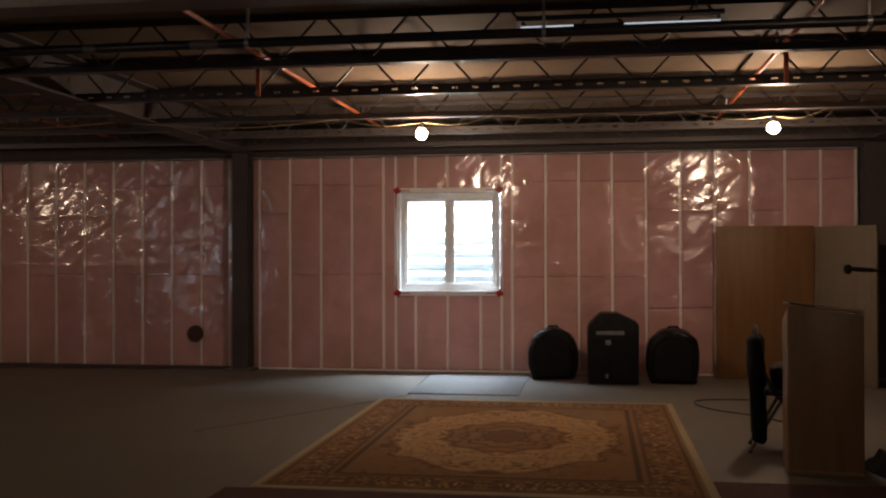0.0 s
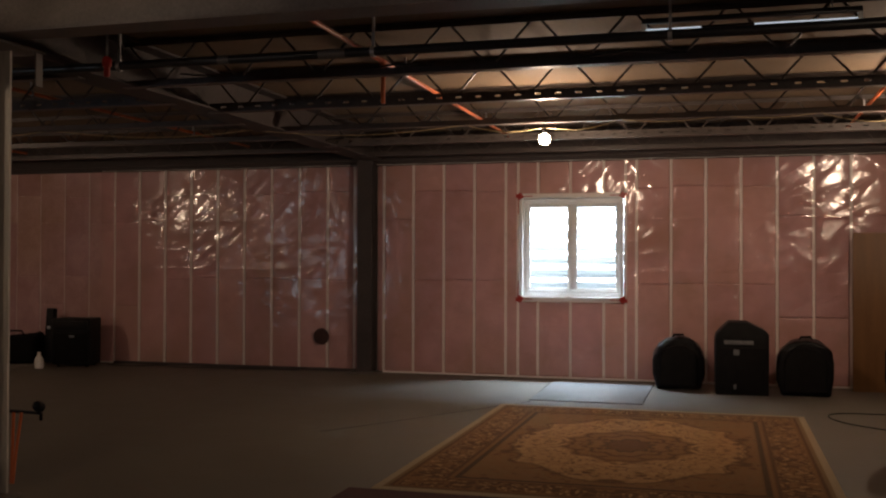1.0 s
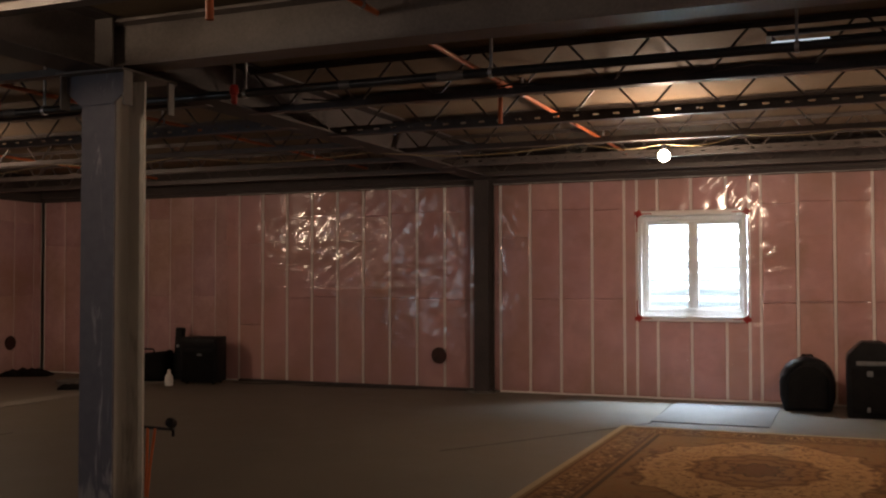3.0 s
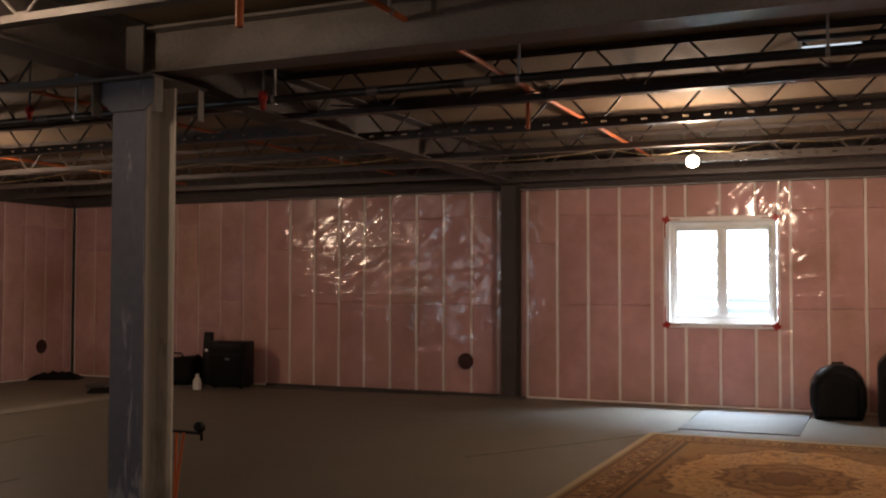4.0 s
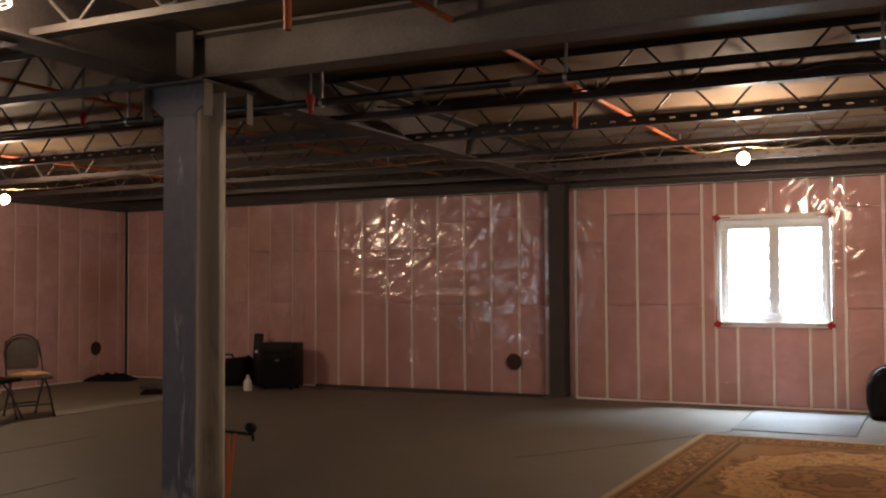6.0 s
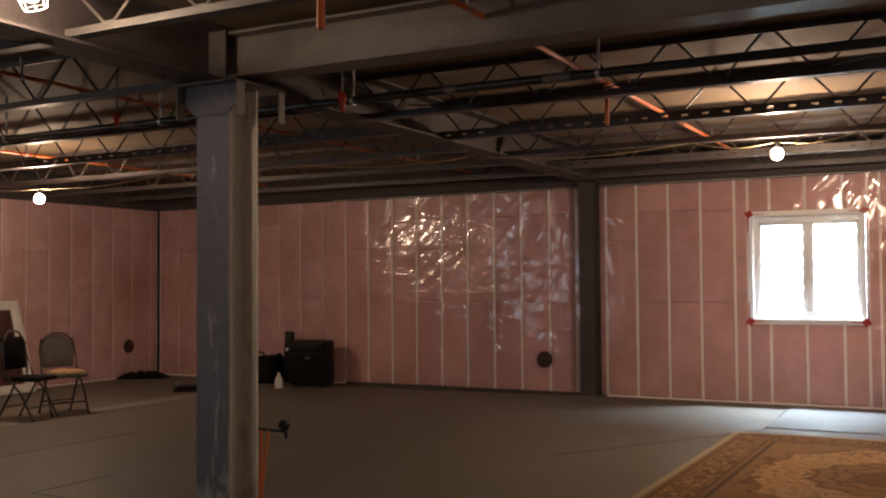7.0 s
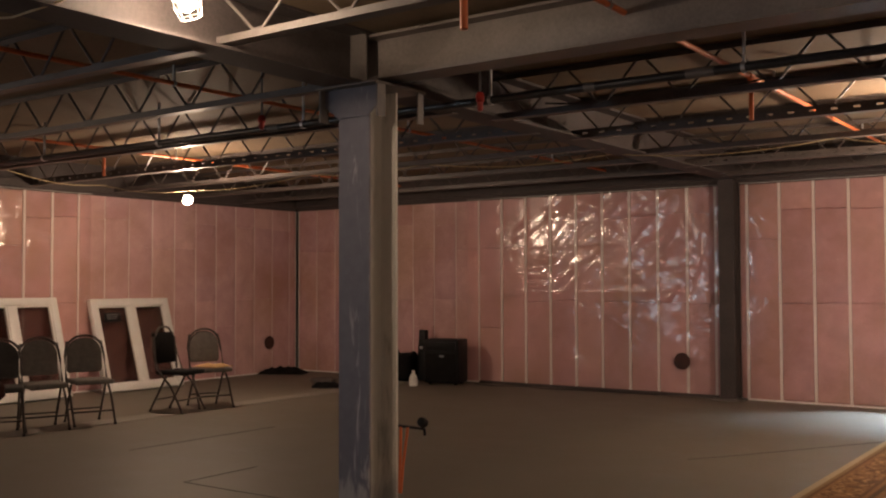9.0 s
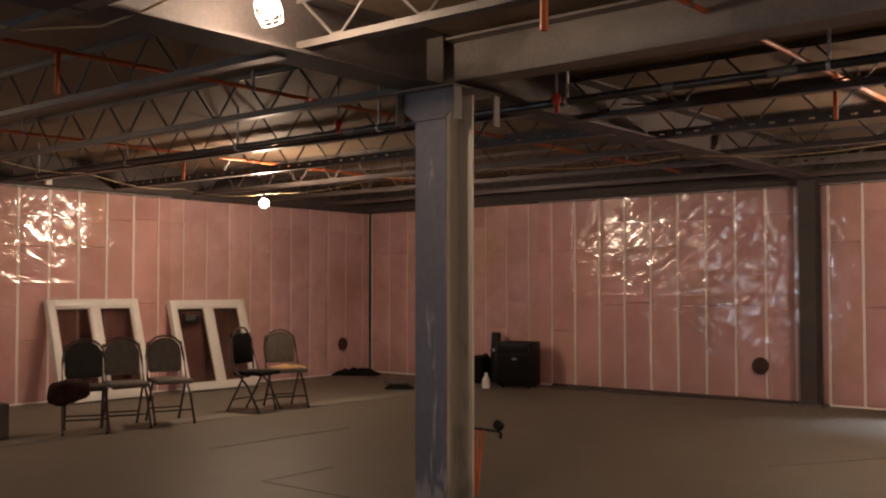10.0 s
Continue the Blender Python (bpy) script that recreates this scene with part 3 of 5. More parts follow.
# each zone: its extent, number of creases, lean and spread in degrees, length, height
sheet("vapour_barrier", -8.50, -4.57, 0.03, TOP + 0.01, False, [
    (-8.4, -6.9, 1.35, 2.35, 110, 20, 24, 0.26, 0.0048),
    (-7.1, -5.2, 1.30, 2.65, 190, 44, 9, 0.46, 0.0060),
    (-8.4, -5.0, 0.9, 1.5, 70, 18, 38, 0.24, 0.0040),
    (-5.1, -4.6, 0.1, 2.6, 60, 72, 22, 0.26, 0.0045),
    (-8.4, -4.7, 0.1, 1.0, 40, 35, 40, 0.25, 0.0032)], covered, [(1.98, -7.6, -5.9), (1.34, -7.7, -4.9), (1.66, -6.1, -4.9)], label=CLEAR, seed=3)
sheet("vapour_barrier", -4.36, 3.06, 0.03, TOP + 0.01, False, [
    (-4.3, -3.9, 0.2, 2.3, 60, -58, 18, 0.28, 0.0062),
    (-3.9, -2.5, 0.1, 2.6, 60, -30, 40, 0.20, 0.0034),
    (-2.6, -1.1, 0.15, 0.95, 120, -14, 14, 0.32, 0.0062),
    (-2.5, -1.1, 2.28, 2.65, 45, 20, 30, 0.28, 0.0045),
    (-1.15, 0.5, 0.5, 2.6, 260, 12, 14, 0.32, 0.0062),
    (0.4, 1.6, 0.6, 2.6, 170, 34, 14, 0.40, 0.0055),
    (1.5, 3.0, 1.7, 2.6, 50, 40, 25, 0.30, 0.0040),
    (-1.0, 3.0, 0.1, 0.7, 50, 10, 30, 0.25, 0.0035)],
    [-4.27, -3.865, -3.455, -3.05, -2.64, -2.482, -2.228, -1.819, -1.407, -1.142, -1.01] + [-0.598 + PITCH * k for k in range(9)], [(1.98, -0.9, 1.4), (1.34, -1.0, 0.8), (0.62, -2.4, -1.3)],
    [(WIN[0] - 0.01, WIN[1] + 0.01, WIN[2] - 0.02, WIN[3] + 0.02)], CLEAR, 8)
sheet("vapour_barrier", 2.43, 8.30, 0.03, TOP + 0.01, True, [
    (5.6, 7.3, 1.45, 2.05, 110, -28, 22, 0.40, 0.0050),
    (5.6, 7.3, 0.6, 1.5, 60, -20, 30, 0.30, 0.0040),
    (5.6, 8.2, 2.0, 2.65, 130, 0, 26, 0.26, 0.0052),
    (7.2, 8.2, 0.9, 2.2, 30, -40, 30, 0.22, 0.0032),
    (2.5, 5.6, 0.3, 2.6, 90, -20, 35, 0.35, 0.0045)], [8.124 - PITCH * k for k in range(15)], [(2.31, 4.0, 7.4), (1.97, 4.0, 7.3), (1.5, 4.0, 7.0)], label=CLEAR, seed=5)


# ---- windows ----
def sash_window(name, w, h, depth, label, m, kind="structure", group="", category="window", mullion=0.085, border=0.07, glazing=None):
    """A white two-light window: x across, z up from its sill, its inner face at y = 0."""
    win = thing(name, m, label, category, group, kind)
    bm = bmesh.new()
    for x0, x1, z0, z1 in ((0, border, 0, h), (w - border, w, 0, h), (border, w - border, 0, border), (border, w - border, h - border, h)):
        soft_box(bm, x0, x1, 0, depth, z0, z1, 0.006)
    fr = part("window_frame", bm, M_VINYL, win)
    bm = bmesh.new()
    soft_box(bm, w / 2 - mullion / 2, w / 2 + mullion / 2, 0.006, depth - 0.006, border, h - border, 0.006)
    part("mullion", bm, M_VINYL, win)
    for a, b in ((border, w / 2 - mullion / 2), (w / 2 + mullion / 2, w - border)):
        bm = bmesh.new()
        s = 0.022
        for x0, x1, z0, z1 in ((a, a + s, border, h - border), (b - s, b, border, h - border), (a + s, b - s, border, border + s), (a + s, b - s, h - border - s, h - border)):
            soft_box(bm, x0, x1, 0.015, depth - 0.02, z0, z1, 0.004)
        sash = part("sash", bm, M_VINYL, win)
        bm = bmesh.new()
        box(bm, a + s, b - s, depth * 0.5 - 0.003, depth * 0.5 + 0.003, border + s, h - border - s)
        pane = part("pane", bm, glazing or M_GLASS, sash)
        pane.visible_shadow = False
    return win


win_1 = sash_window("window_1", 1.19, 1.13, 0.09, "white vinyl two-light basement window, very bright outside", pose(-2.405, NORTH + 0.08, 1.065), border=0.036, mullion=0.075)
bm = bmesh.new()
soft_box(bm, 0.50, 0.62, -0.022, 0.0, 0.022, 0.052, 0.006)
soft_box(bm, 0.535, 0.555, -0.03, -0.02, 0.03, 0.12, 0.004)
part("crank_handle", bm, M_WHITE, win_1, "white plastic window handle")
bm = bmesh.new()
for x0, x1, z0, z1 in ((-2.452, -2.425, 0.985, 2.272), (-1.199, -1.172, 0.985, 2.272), (-2.425, -1.199, 0.985, 1.012), (-2.425, -1.199, 2.245, 2.272)):
    box(bm, x0 - -2.405, x1 - -2.405, -0.105, 0.0, z0 - 1.065, z1 - 1.065)
part("jamb_liner", bm, M_VINYL, win_1, "white jamb liner boards")
bm = bmesh.new()
for x0, x1, z0, z1 in ((-2.425, -2.405, 1.012, 2.245), (-1.215, -1.199, 1.012, 2.245), (-2.405, -1.215, 1.012, 1.065), (-2.405, -1.215, 2.195, 2.245)):
    box(bm, x0 - -2.405, x1 - -2.405, 0.0, 0.06, z0 - 1.065, z1 - 1.065)
part("packing", bm, M_VINYL, win_1, "white packing between frame and jamb")


def tape_corner(x, z, sx, sz):
    """Red sealing tape folded round a corner of the opening."""
    bm = bmesh.new()
    y = NORTH - 0.034
    pts = [(0.0, 0.055), (0.02, 0.03), (0.055, 0.03), (0.05, -0.02), (0.03, -0.015), (0.015, -0.05), (-0.015, -0.03), (-0.05, -0.01), (-0.03, 0.02)]
    outline(bm, [(px, pz) for px, pz in pts], 0.003, m=pose(x, y, z) @ Matrix.Diagonal((sx, 1, sz, 1)))
    box(bm, x - 0.006 + sx * 0.022, x + 0.006 + sx * 0.022, y, y + 0.004, min(z, z - sz * 0.22), max(z, z - sz * 0.22))
    box(bm, min(x, x + sx * -0.16), max(x, x + sx * -0.16), y + 0.001, y + 0.005, z - 0.005 + sz * 0.0, z + 0.005)
    return solid("corner_tape", bm, M_RED, "torn red sealing tape at the window's corner", "tape", "window corner tape")


for x, z, sx, sz in ((WIN[0], WIN[3], -1, 1), (WIN[1], WIN[3], 1, 1), (WIN[0], WIN[2], -1, -1), (WIN[1], WIN[2], 1, -1)):
    tape_corner(x, z, sx, sz)

# corrugated window well outside
bm = bmesh.new()
rings = []
for j in range(73):
    z = 0.7 + j * 0.028
    rr = 0.82 + 0.042 * math.sin(z * math.tau / 0.175)
    rings.append([bm.verts.new((-1.81 + rr * 1.15 * math.cos(a * math.pi / 24), NORTH + 0.40 + rr * math.sin(a * math.pi / 24), z)) for a in range(25)])
for a, b in zip(rings, rings[1:]):
    for k in range(24):
        bm.faces.new((a[k], a[k + 1], b[k + 1], b[k]))
solid("window_well", bm, M_WELL, "pale corrugated metal window well outside", "window well", kind="structure")
sash_window("window_2", 1.28, 1.27, 0.09, "white vinyl two-light basement window", pose(WEST - 0.22, WIN_W[0] + 0.01, 0.99, 0, 0, 90))
bm = bmesh.new()
box(bm, WEST - 1.2, WEST - 1.15, -6, -2, 0.5, 3.0)
solid("window_well", bm, M_GALV, "galvanised steel window well outside", "window well", kind="structure")


# ---- steel frame ----
CX, CY = -4.40, 5.05
def framed_beam(name, length, depth, width, mat, m, label, category, group=""):
    """A rolled steel beam, its two flanges and web as parts."""
    g = thing(name, m, label, category, group)
    for nm, w, z0, z1 in (("bottom_flange", width, 0, 0.018), ("top_flange", width, depth - 0.018, depth), ("web", 0.012, 0.018, depth - 0.018)):
        bm = bmesh.new()
        box(bm, 0, length, -w / 2, w / 2, z0, z1)
        part(nm, bm, mat, g)
    return g


for x in (CX, 3.24):
    girder = framed_beam("girder", NORTH - 0.07 - SOUTH, DECK - 0.004 - 2.765, 0.30, M_STEEL, pose(x, SOUTH, 2.765, 0, 0, 90), "dark painted steel girder carrying the floor joists", "girder", "girders")
    for y in (CY - 0.15, CY + 0.11):
        for sx in (-1, 1):
            bm = bmesh.new()
            box(bm, y - SOUTH, y - SOUTH + 0.014, min(sx * 0.007, sx * 0.142), max(sx * 0.007, sx * 0.142), 0.019, DECK - 0.004 - 2.765 - 0.019)
            part("stiffener", bm, M_GREYSTEEL, girder)
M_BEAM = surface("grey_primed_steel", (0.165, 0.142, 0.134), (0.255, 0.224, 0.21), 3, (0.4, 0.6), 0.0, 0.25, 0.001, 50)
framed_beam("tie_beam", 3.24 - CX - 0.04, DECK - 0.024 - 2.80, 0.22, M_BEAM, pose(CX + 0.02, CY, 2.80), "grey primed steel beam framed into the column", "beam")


def h_column(x, y, top, b=0.26, d=0.26, label="", mats=(M_PRIMER, M_SMEARED_LIT), detail=True):
    col = thing("steel_column", pose(x, y, 0), label, "column", "steel columns")
    t = 0.018
    bm = bmesh.new()
    box(bm, -b / 2, b / 2, -d / 2, -d / 2 + t, 0.02, top)
    part("flange", bm, mats[0], col)
    bm = bmesh.new()
    box(bm, -b / 2, b / 2, d / 2 - t, d / 2, 0.02, top)
    part("flange", bm, mats[1], col)
    bm = bmesh.new()
    box(bm, -0.008, 0.008, -d / 2 + t, d / 2 - t, 0.02, top)
    part("web", bm, mats[1], col)
    bm = bmesh.new()
    box(bm, -0.19, 0.19, -0.19, 0.19, 0.0, 0.02)
    part("base_plate", bm, M_GREYSTEEL, col)
    if detail:
        bm = bmesh.new()
        soft_box(bm, -0.26, 0.26, -0.24, 0.30, top, top + 0.016, 0.003)
        part("cap_plate", bm, M_GREYSTEEL, col)
        bm = bmesh.new()
        outline(bm, [(-0.24, top), (0.24, top), (0.24, top - 0.10), (0.13, top - 0.19), (-0.13, top - 0.19), (-0.24, top - 0.10)], 0.014, m=pose(0, -d / 2 - 0.014, 0))
        part("gusset", bm, mats[0], col)
        for sx in (-1, 1):
            bm = bmesh.new()
            box(bm, sx * 0.245 - 0.006, sx * 0.245 + 0.006, -0.21, -d / 2 + 0.02, top - 0.21, top)
            part("stiffener", bm, M_GREYSTEEL, col)
            bm = bmesh.new()
            box(bm, sx * 0.245 - 0.006, sx * 0.245 + 0.006, 0.22, 0.28, top - 0.21, top)
            part("stiffener", bm, M_GREYSTEEL, col)
    return col


h_column(-4.364, CY, 2.748, 0.257, 0.30, label="blue-grey primed steel column smeared with plaster, its lit side coloured paler")
h_column(-4.466, NORTH - 0.10, 2.755, 0.20, 0.20, "dark steel wall column between insulated bays", (M_STEEL, M_STEEL), False)
h_column(3.24, NORTH - 0.10, 2.755, 0.28, 0.20, "dark steel wall column between insulated bays", (M_STEEL, M_STEEL), False)


# ---- joists ----
def joist(x0, x1, y, z, mat, label, slotted=False):
    """An open-web joist: slotted bottom chord, bent-rod web, top chord under the deck."""
    j = thing("open_web_joist", pose(x0, y, z), label, "joist", "ceiling joists")
    ln = x1 - x0
    bm = bmesh.new()
    box(bm, 0, ln, -0.045, 0.045, 0, 0.006)
    if slotted:
        box(bm, 0, ln, -0.004, 0.004, 0.006, 0.040)
        box(bm, 0, ln, -0.004, 0.004, 0.056, 0.085)
        k = 0.0
        while k < ln:
            box(bm, k, min(k + 0.115, ln), -0.004, 0.004, 0.040, 0.056)
            k += 0.165
    else:
        box(bm, 0, ln, -0.004, 0.004, 0.006, 0.055)
    part("bottom_chord", bm, mat, j)
    bm = bmesh.new()
    top = DECK - z
    box(bm, 0, ln, -0.04, 0.04, top - 0.008, top - 0.004)
    box(bm, 0, ln, -0.004, 0.004, top - 0.045, top - 0.008)
    part("top_chord", bm, mat, j)
    bm = bmesh.new()
    n = max(2, round(ln / 0.64))
    p = ln / n
    pts = []
    for i in range(n):
        pts += [(i * p + 0.05 * p, 0.012, top - 0.03), (i * p + 0.44 * p, 0.012, 0.062), (i * p + 0.56 * p, 0.012, 0.062), (i * p + 0.95 * p, 0.012, top - 0.03)]
    tube(bm, pts, 0.0095, 6)
    part("web_rod", bm, mat, j)
    return j


JZ = 2.76
for y in (-4.3, -2.9, -1.6, -0.2, 1.1, 2.4, 6.62, 7.93, 9.28, 10.60, 11.75):
    joist(CX + 0.02, 3.22, y, JZ, M_JOIST, "dark painted open-web steel floor joist", y in (7.93, 10.60))
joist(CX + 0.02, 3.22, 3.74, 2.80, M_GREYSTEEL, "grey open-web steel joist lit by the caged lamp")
for y in (-3.8, -1.3, 1.2, 2.4, 3.65, 4.9, 6.15, 7.4, 8.65, 9.9, 11.1):
    joist(WEST + 0.06, CX - 0.02, y, JZ, M_JOIST, "dark painted open-web steel floor joist", y in (7.4,))


# ---- pipes ----
def pipe(name, points, r, mat, label, clips=0, stubs=(), category="pipe", group=""):
    p = thing(name, None, label, category, group)
    bm = bmesh.new()
    tube(bm, points, r, 12)
    part("run", bm, mat, p)
    a, b = Vector(points[0]), Vector(points[-1])
    for i in range(clips):
        c = a.lerp(b, (i + 0.5) / clips)
        bm = bmesh.new()
        d = (b - a).normalized()
        tube(bm, [c - d * 0.012, c + d * 0.012], r + 0.006, 12)
        box(bm, c.x - 0.008, c.x + 0.008, c.y - 0.008, c.y + 0.008, c.z + r, DECK)
        part("hanger", bm, M_GALV, p, "galvanised pipe hanger")
    for sx, sy, sz in stubs:
        bm = bmesh.new()
        tube(bm, [(sx, sy, a.z), (sx, sy, sz)], r, 12)
        part("drop", bm, mat, p)
        bm = bmesh.new()
        tube(bm, [(sx, sy - 0.05, a.z), (sx, sy + 0.05, a.z)], r + 0.006, 12)
        tube(bm, [(sx, sy, a.z - 0.05), (sx, sy, a.z)], r + 0.006, 12)
        part("tee", bm, mat, p)
    return p


pipe("drain_pipe", [(WEST + 0.1, 5.80, 2.752), (CX - 0.6, 5.80, 2.752), (4.2, 5.80, 2.752)], 0.030, M_BLACKPIPE, "black plastic pipe hung under the joists", 9)
# added glowing tube imitates window glints on a glossy pipe; its fittings are invented
fl = thing("fluorescent_lamp", pose(0.15, 6.02, 2.835), "glowing tube standing in for window glints on a glossy pipe", "lamp")
bm = bmesh.new()
tube(bm, [(-0.585, 0, 0), (0.585, 0, 0)], 0.006, 12)
part("tube", bm, M_PIPE_GLINT, fl, "cool white glow in place of the glint")
bm = bmesh.new()
tube(bm, [(-0.27, 0, 0), (0.03, 0, 0)], 0.011, 12)
part("sleeve", bm, M_BLACKPLASTIC, fl, "black sleeve that breaks the glowing glint in two")
bm = bmesh.new()
soft_box(bm, -0.61, 0.61, -0.02, 0.02, 0.035, 0.065, 0.004)
part("batten", bm, M_BLACKPIPE, fl)
for sx in (-1, 1):
    bm = bmesh.new()
    soft_box(bm, sx * 0.60 - 0.014, sx * 0.60 + 0.014, -0.016, 0.016, -0.018, 0.036, 0.003)
    part("socket", bm, M_VINYL, fl)
    bm = bmesh.new()
    box(bm, sx * 0.45 - 0.005, sx * 0.45 + 0.005, -0.005, 0.005, 0.074, DECK - 2.847)
    part("hanger", bm, M_GALV, fl)
pipe("sprinkler_pipe", [(-2.50, 0.5, 2.98), (-2.50, 12.1, 2.98)], 0.017, M_ORANGE, "orange plastic sprinkler pipe threaded through the joists", 4, [(-2.50, 3.45, 2.555), (-2.50, 7.2, 2.66)], group="sprinkler pipes")
pipe("sprinkler_pipe", [(1.36, 0.5, 2.98), (1.36, 12.1, 2.98)], 0.017, M_ORANGE, "orange plastic sprinkler pipe threaded through the joists", 4, [(1.36, 7.4, 2.68)], group="sprinkler pipes")
pipe("sprinkler_pipe", [(-6.1, 0.5, 2.98), (-6.1, 12.1, 2.98)], 0.017, M_ORANGE, "orange plastic sprinkler pipe threaded through the joists", 4, [(-6.1, 3.25, 2.70)], group="sprinkler pipes")
pipe("sprinkler_pipe", [(-9.6, 0.5, 2.98), (-9.6, 12.1, 2.98)], 0.017, M_ORANGE, "orange plastic sprinkler pipe threaded through the joists", 4, [(-9.6, 6.75, 2.67)], group="sprinkler pipes")


# ---- lamps ----
def hanging_bulb(p, a, b):
    """A bare bulb on a festoon cable that sags between two joist points."""
    lampob = thing("light_bulb", pose(*p), "bare lit bulb hanging from a sagging yellow cable", "light bulb", "bare bulbs")
    bm = bmesh.new()
    lathe(bm, [(0.002, -0.056), (0.020, -0.053), (0.038, -0.042), (0.051, -0.022), (0.055, 0.0), (0.051, 0.02), (0.036, 0.04), (0.018, 0.052), (0.015, 0.058)])
    g = part("glass_bulb", bm, M_BULB, lampob, "glowing glass bulb")
    g.visible_shadow = False
    bm = bmesh.new()
    lathe(bm, [(0.020, 0.050), (0.023, 0.056), (0.023, 0.095), (0.015, 0.105), (0.006, 0.110)])
    part("socket", bm, M_BLACKPLASTIC, lampob, "black rubber socket")
    bm = bmesh.new()
    s = Vector((0, 0, 0.108))
    pts = []
    for end in (a, None, b):
        if end is None:
            continue
        e = Vector(end) - Vector(p)
        seg = [e.lerp(s, k / 10) + Vector((0, 0, -0.05 * math.sin(k / 10 * math.pi))) for k in range(11)]
        pts += seg if end is a else seg[::-1][1:]
    tube(bm, pts, 0.0045, 6)
    part("cable", bm, M_YELLOW, lampob, "yellow cable")
    return lampob


hanging_bulb(BULBS[0], (-2.35, 9.26, 2.755), (-0.95, 9.26, 2.755))
hanging_bulb(BULBS[1], (0.85, 9.26, 2.755), (2.05, 9.26, 2.755))
hanging_bulb(BULBS[2], (-11.3, 8.0, 2.76), (-8.3, 8.64, 2.765))
for p in UNSEEN:
    hanging_bulb(p, (p[0] - 0.8, p[1], JZ + 0.002), (p[0] + 0.8, p[1], JZ + 0.002))


def caged_lamp(p):
    c = thing("caged_work_lamp", pose(*p, 14, -10, 0), "lit work lamp in a white wire cage under the deck", "work lamp")
    bm = bmesh.new()
    lathe(bm, [(0.002, -0.055), (0.020, -0.050), (0.034, -0.030), (0.036, -0.005), (0.028, 0.025), (0.016, 0.05)])
    part("glass_bulb", bm, M_BULB, c, "glowing glass bulb").visible_shadow = False
    bm = bmesh.new()
    lathe(bm, [(0.028, 0.05), (0.032, 0.055), (0.030, 0.13), (0.012, 0.16)])
    part("socket", bm, M_BLACKPLASTIC, c)
    bm = bmesh.new()
    for k in range(8):
        a = k * math.tau / 8
        tube(bm, [(r * math.cos(a), r * math.sin(a), z) for r, z in ((0.032, 0.07), (0.062, 0.03), (0.068, -0.02), (0.055, -0.085))], 0.0026, 5)
    for r, z in ((0.064, 0.02), (0.068, -0.03), (0.055, -0.085)):
        tube(bm, [(r * math.cos(k * math.tau / 18), r * math.sin(k * math.tau / 18), z) for k in range(18)], 0.0028, 5, True)
    part("wire_cage", bm, M_WHITE, c, "white wire cage")
    bm = bmesh.new()
    tube(bm, [(0, 0, 0.15), (0.01, 0.02, 0.26)], 0.006, 6)
    part("hook", bm, M_GALV, c)
    return c


caged_lamp(CAGED[0])
bm = bmesh.new()
cable = [(-4.02, 3.22, 3.06), (-4.00, 2.72, 2.85), (-4.25, 2.64, 2.775), (-4.54, 2.60, 2.745), (-4.95, 2.42, 2.76), (-5.6, 1.6, 2.86)]
tube(bm, [Vector(a).lerp(Vector(b), k / 5) for a, b in zip(cable, cable[1:]) for k in range(5)] + [Vector(cable[-1])], 0.006, 6)
solid("lamp_cable", bm, M_YELLOW, "pale yellow lamp cable sagging under the girder", "cable")


# ---- floor things ----
bm = bmesh.new()
soft_box(bm, -1.445, 1.445, -1.94, 1.94, 0.0, 0.012, 0.004)
rug = solid("oriental_rug", bm, M_RUG, "cream and brown oriental rug with a centre medallion", "rug", m=pose(-0.71, 7.94, 0.001, 0, 0, 0))
bm = bmesh.new()
soft_box(bm, -2.30, 0.60, 3.2, 5.985, 0.0, 0.010, 0.004)
solid("red_rug", bm, M_DARKRUG, "dark red rug lying before the oriental rug", "rug")
bm = bmesh.new()
soft_box(bm, 0.745, 2.0, 4.6, 6.55, 0.0, 0.010, 0.004)
solid("red_rug", bm, M_DARKRUG, "dark red rug beside the oriental rug", "rug")
bm = bmesh.new()
soft_box(bm, -1.95, -0.78, 10.30, 12.05, 0.0, 0.012, 0.003)
solid("floor_board", bm, M_BOARD, "pale sheet of board lying below the window", "board")


def joint(points, w=0.012):
    bm = bmesh.new()
    for (xa, ya), (xb, yb) in zip(points, points[1:]):
        d = Vector((xb - xa, yb - ya, 0))
        box(bm, 0, d.length, -w / 2, w / 2, 0.0005, 0.0022, pose(xa, ya, 0, 0, 0, math.degrees(math.atan2(d.y, d.x))))
    solid("floor_joint", bm, M_JOINT, "dark saw-cut joint in the concrete floor", "joint", kind="structure")


joint([(-4.7, 4.89), (-6.01, 4.89), (-6.02, 5.64)])
joint([(-7.53, 5.56), (-7.51, 7.33)])
joint([(-2.0, 12.0), (-1.93, 10.2), (-3.1, 8.2), (-3.3, 7.9)])
bm = bmesh.new()
box(bm, -9.42, -9.10, 2.0, 12.2, 0.0004, 0.004)
solid("levelling_strip", bm, M_GROUT, "pale strip of levelling compound on the floor", "floor strip", kind="structure")


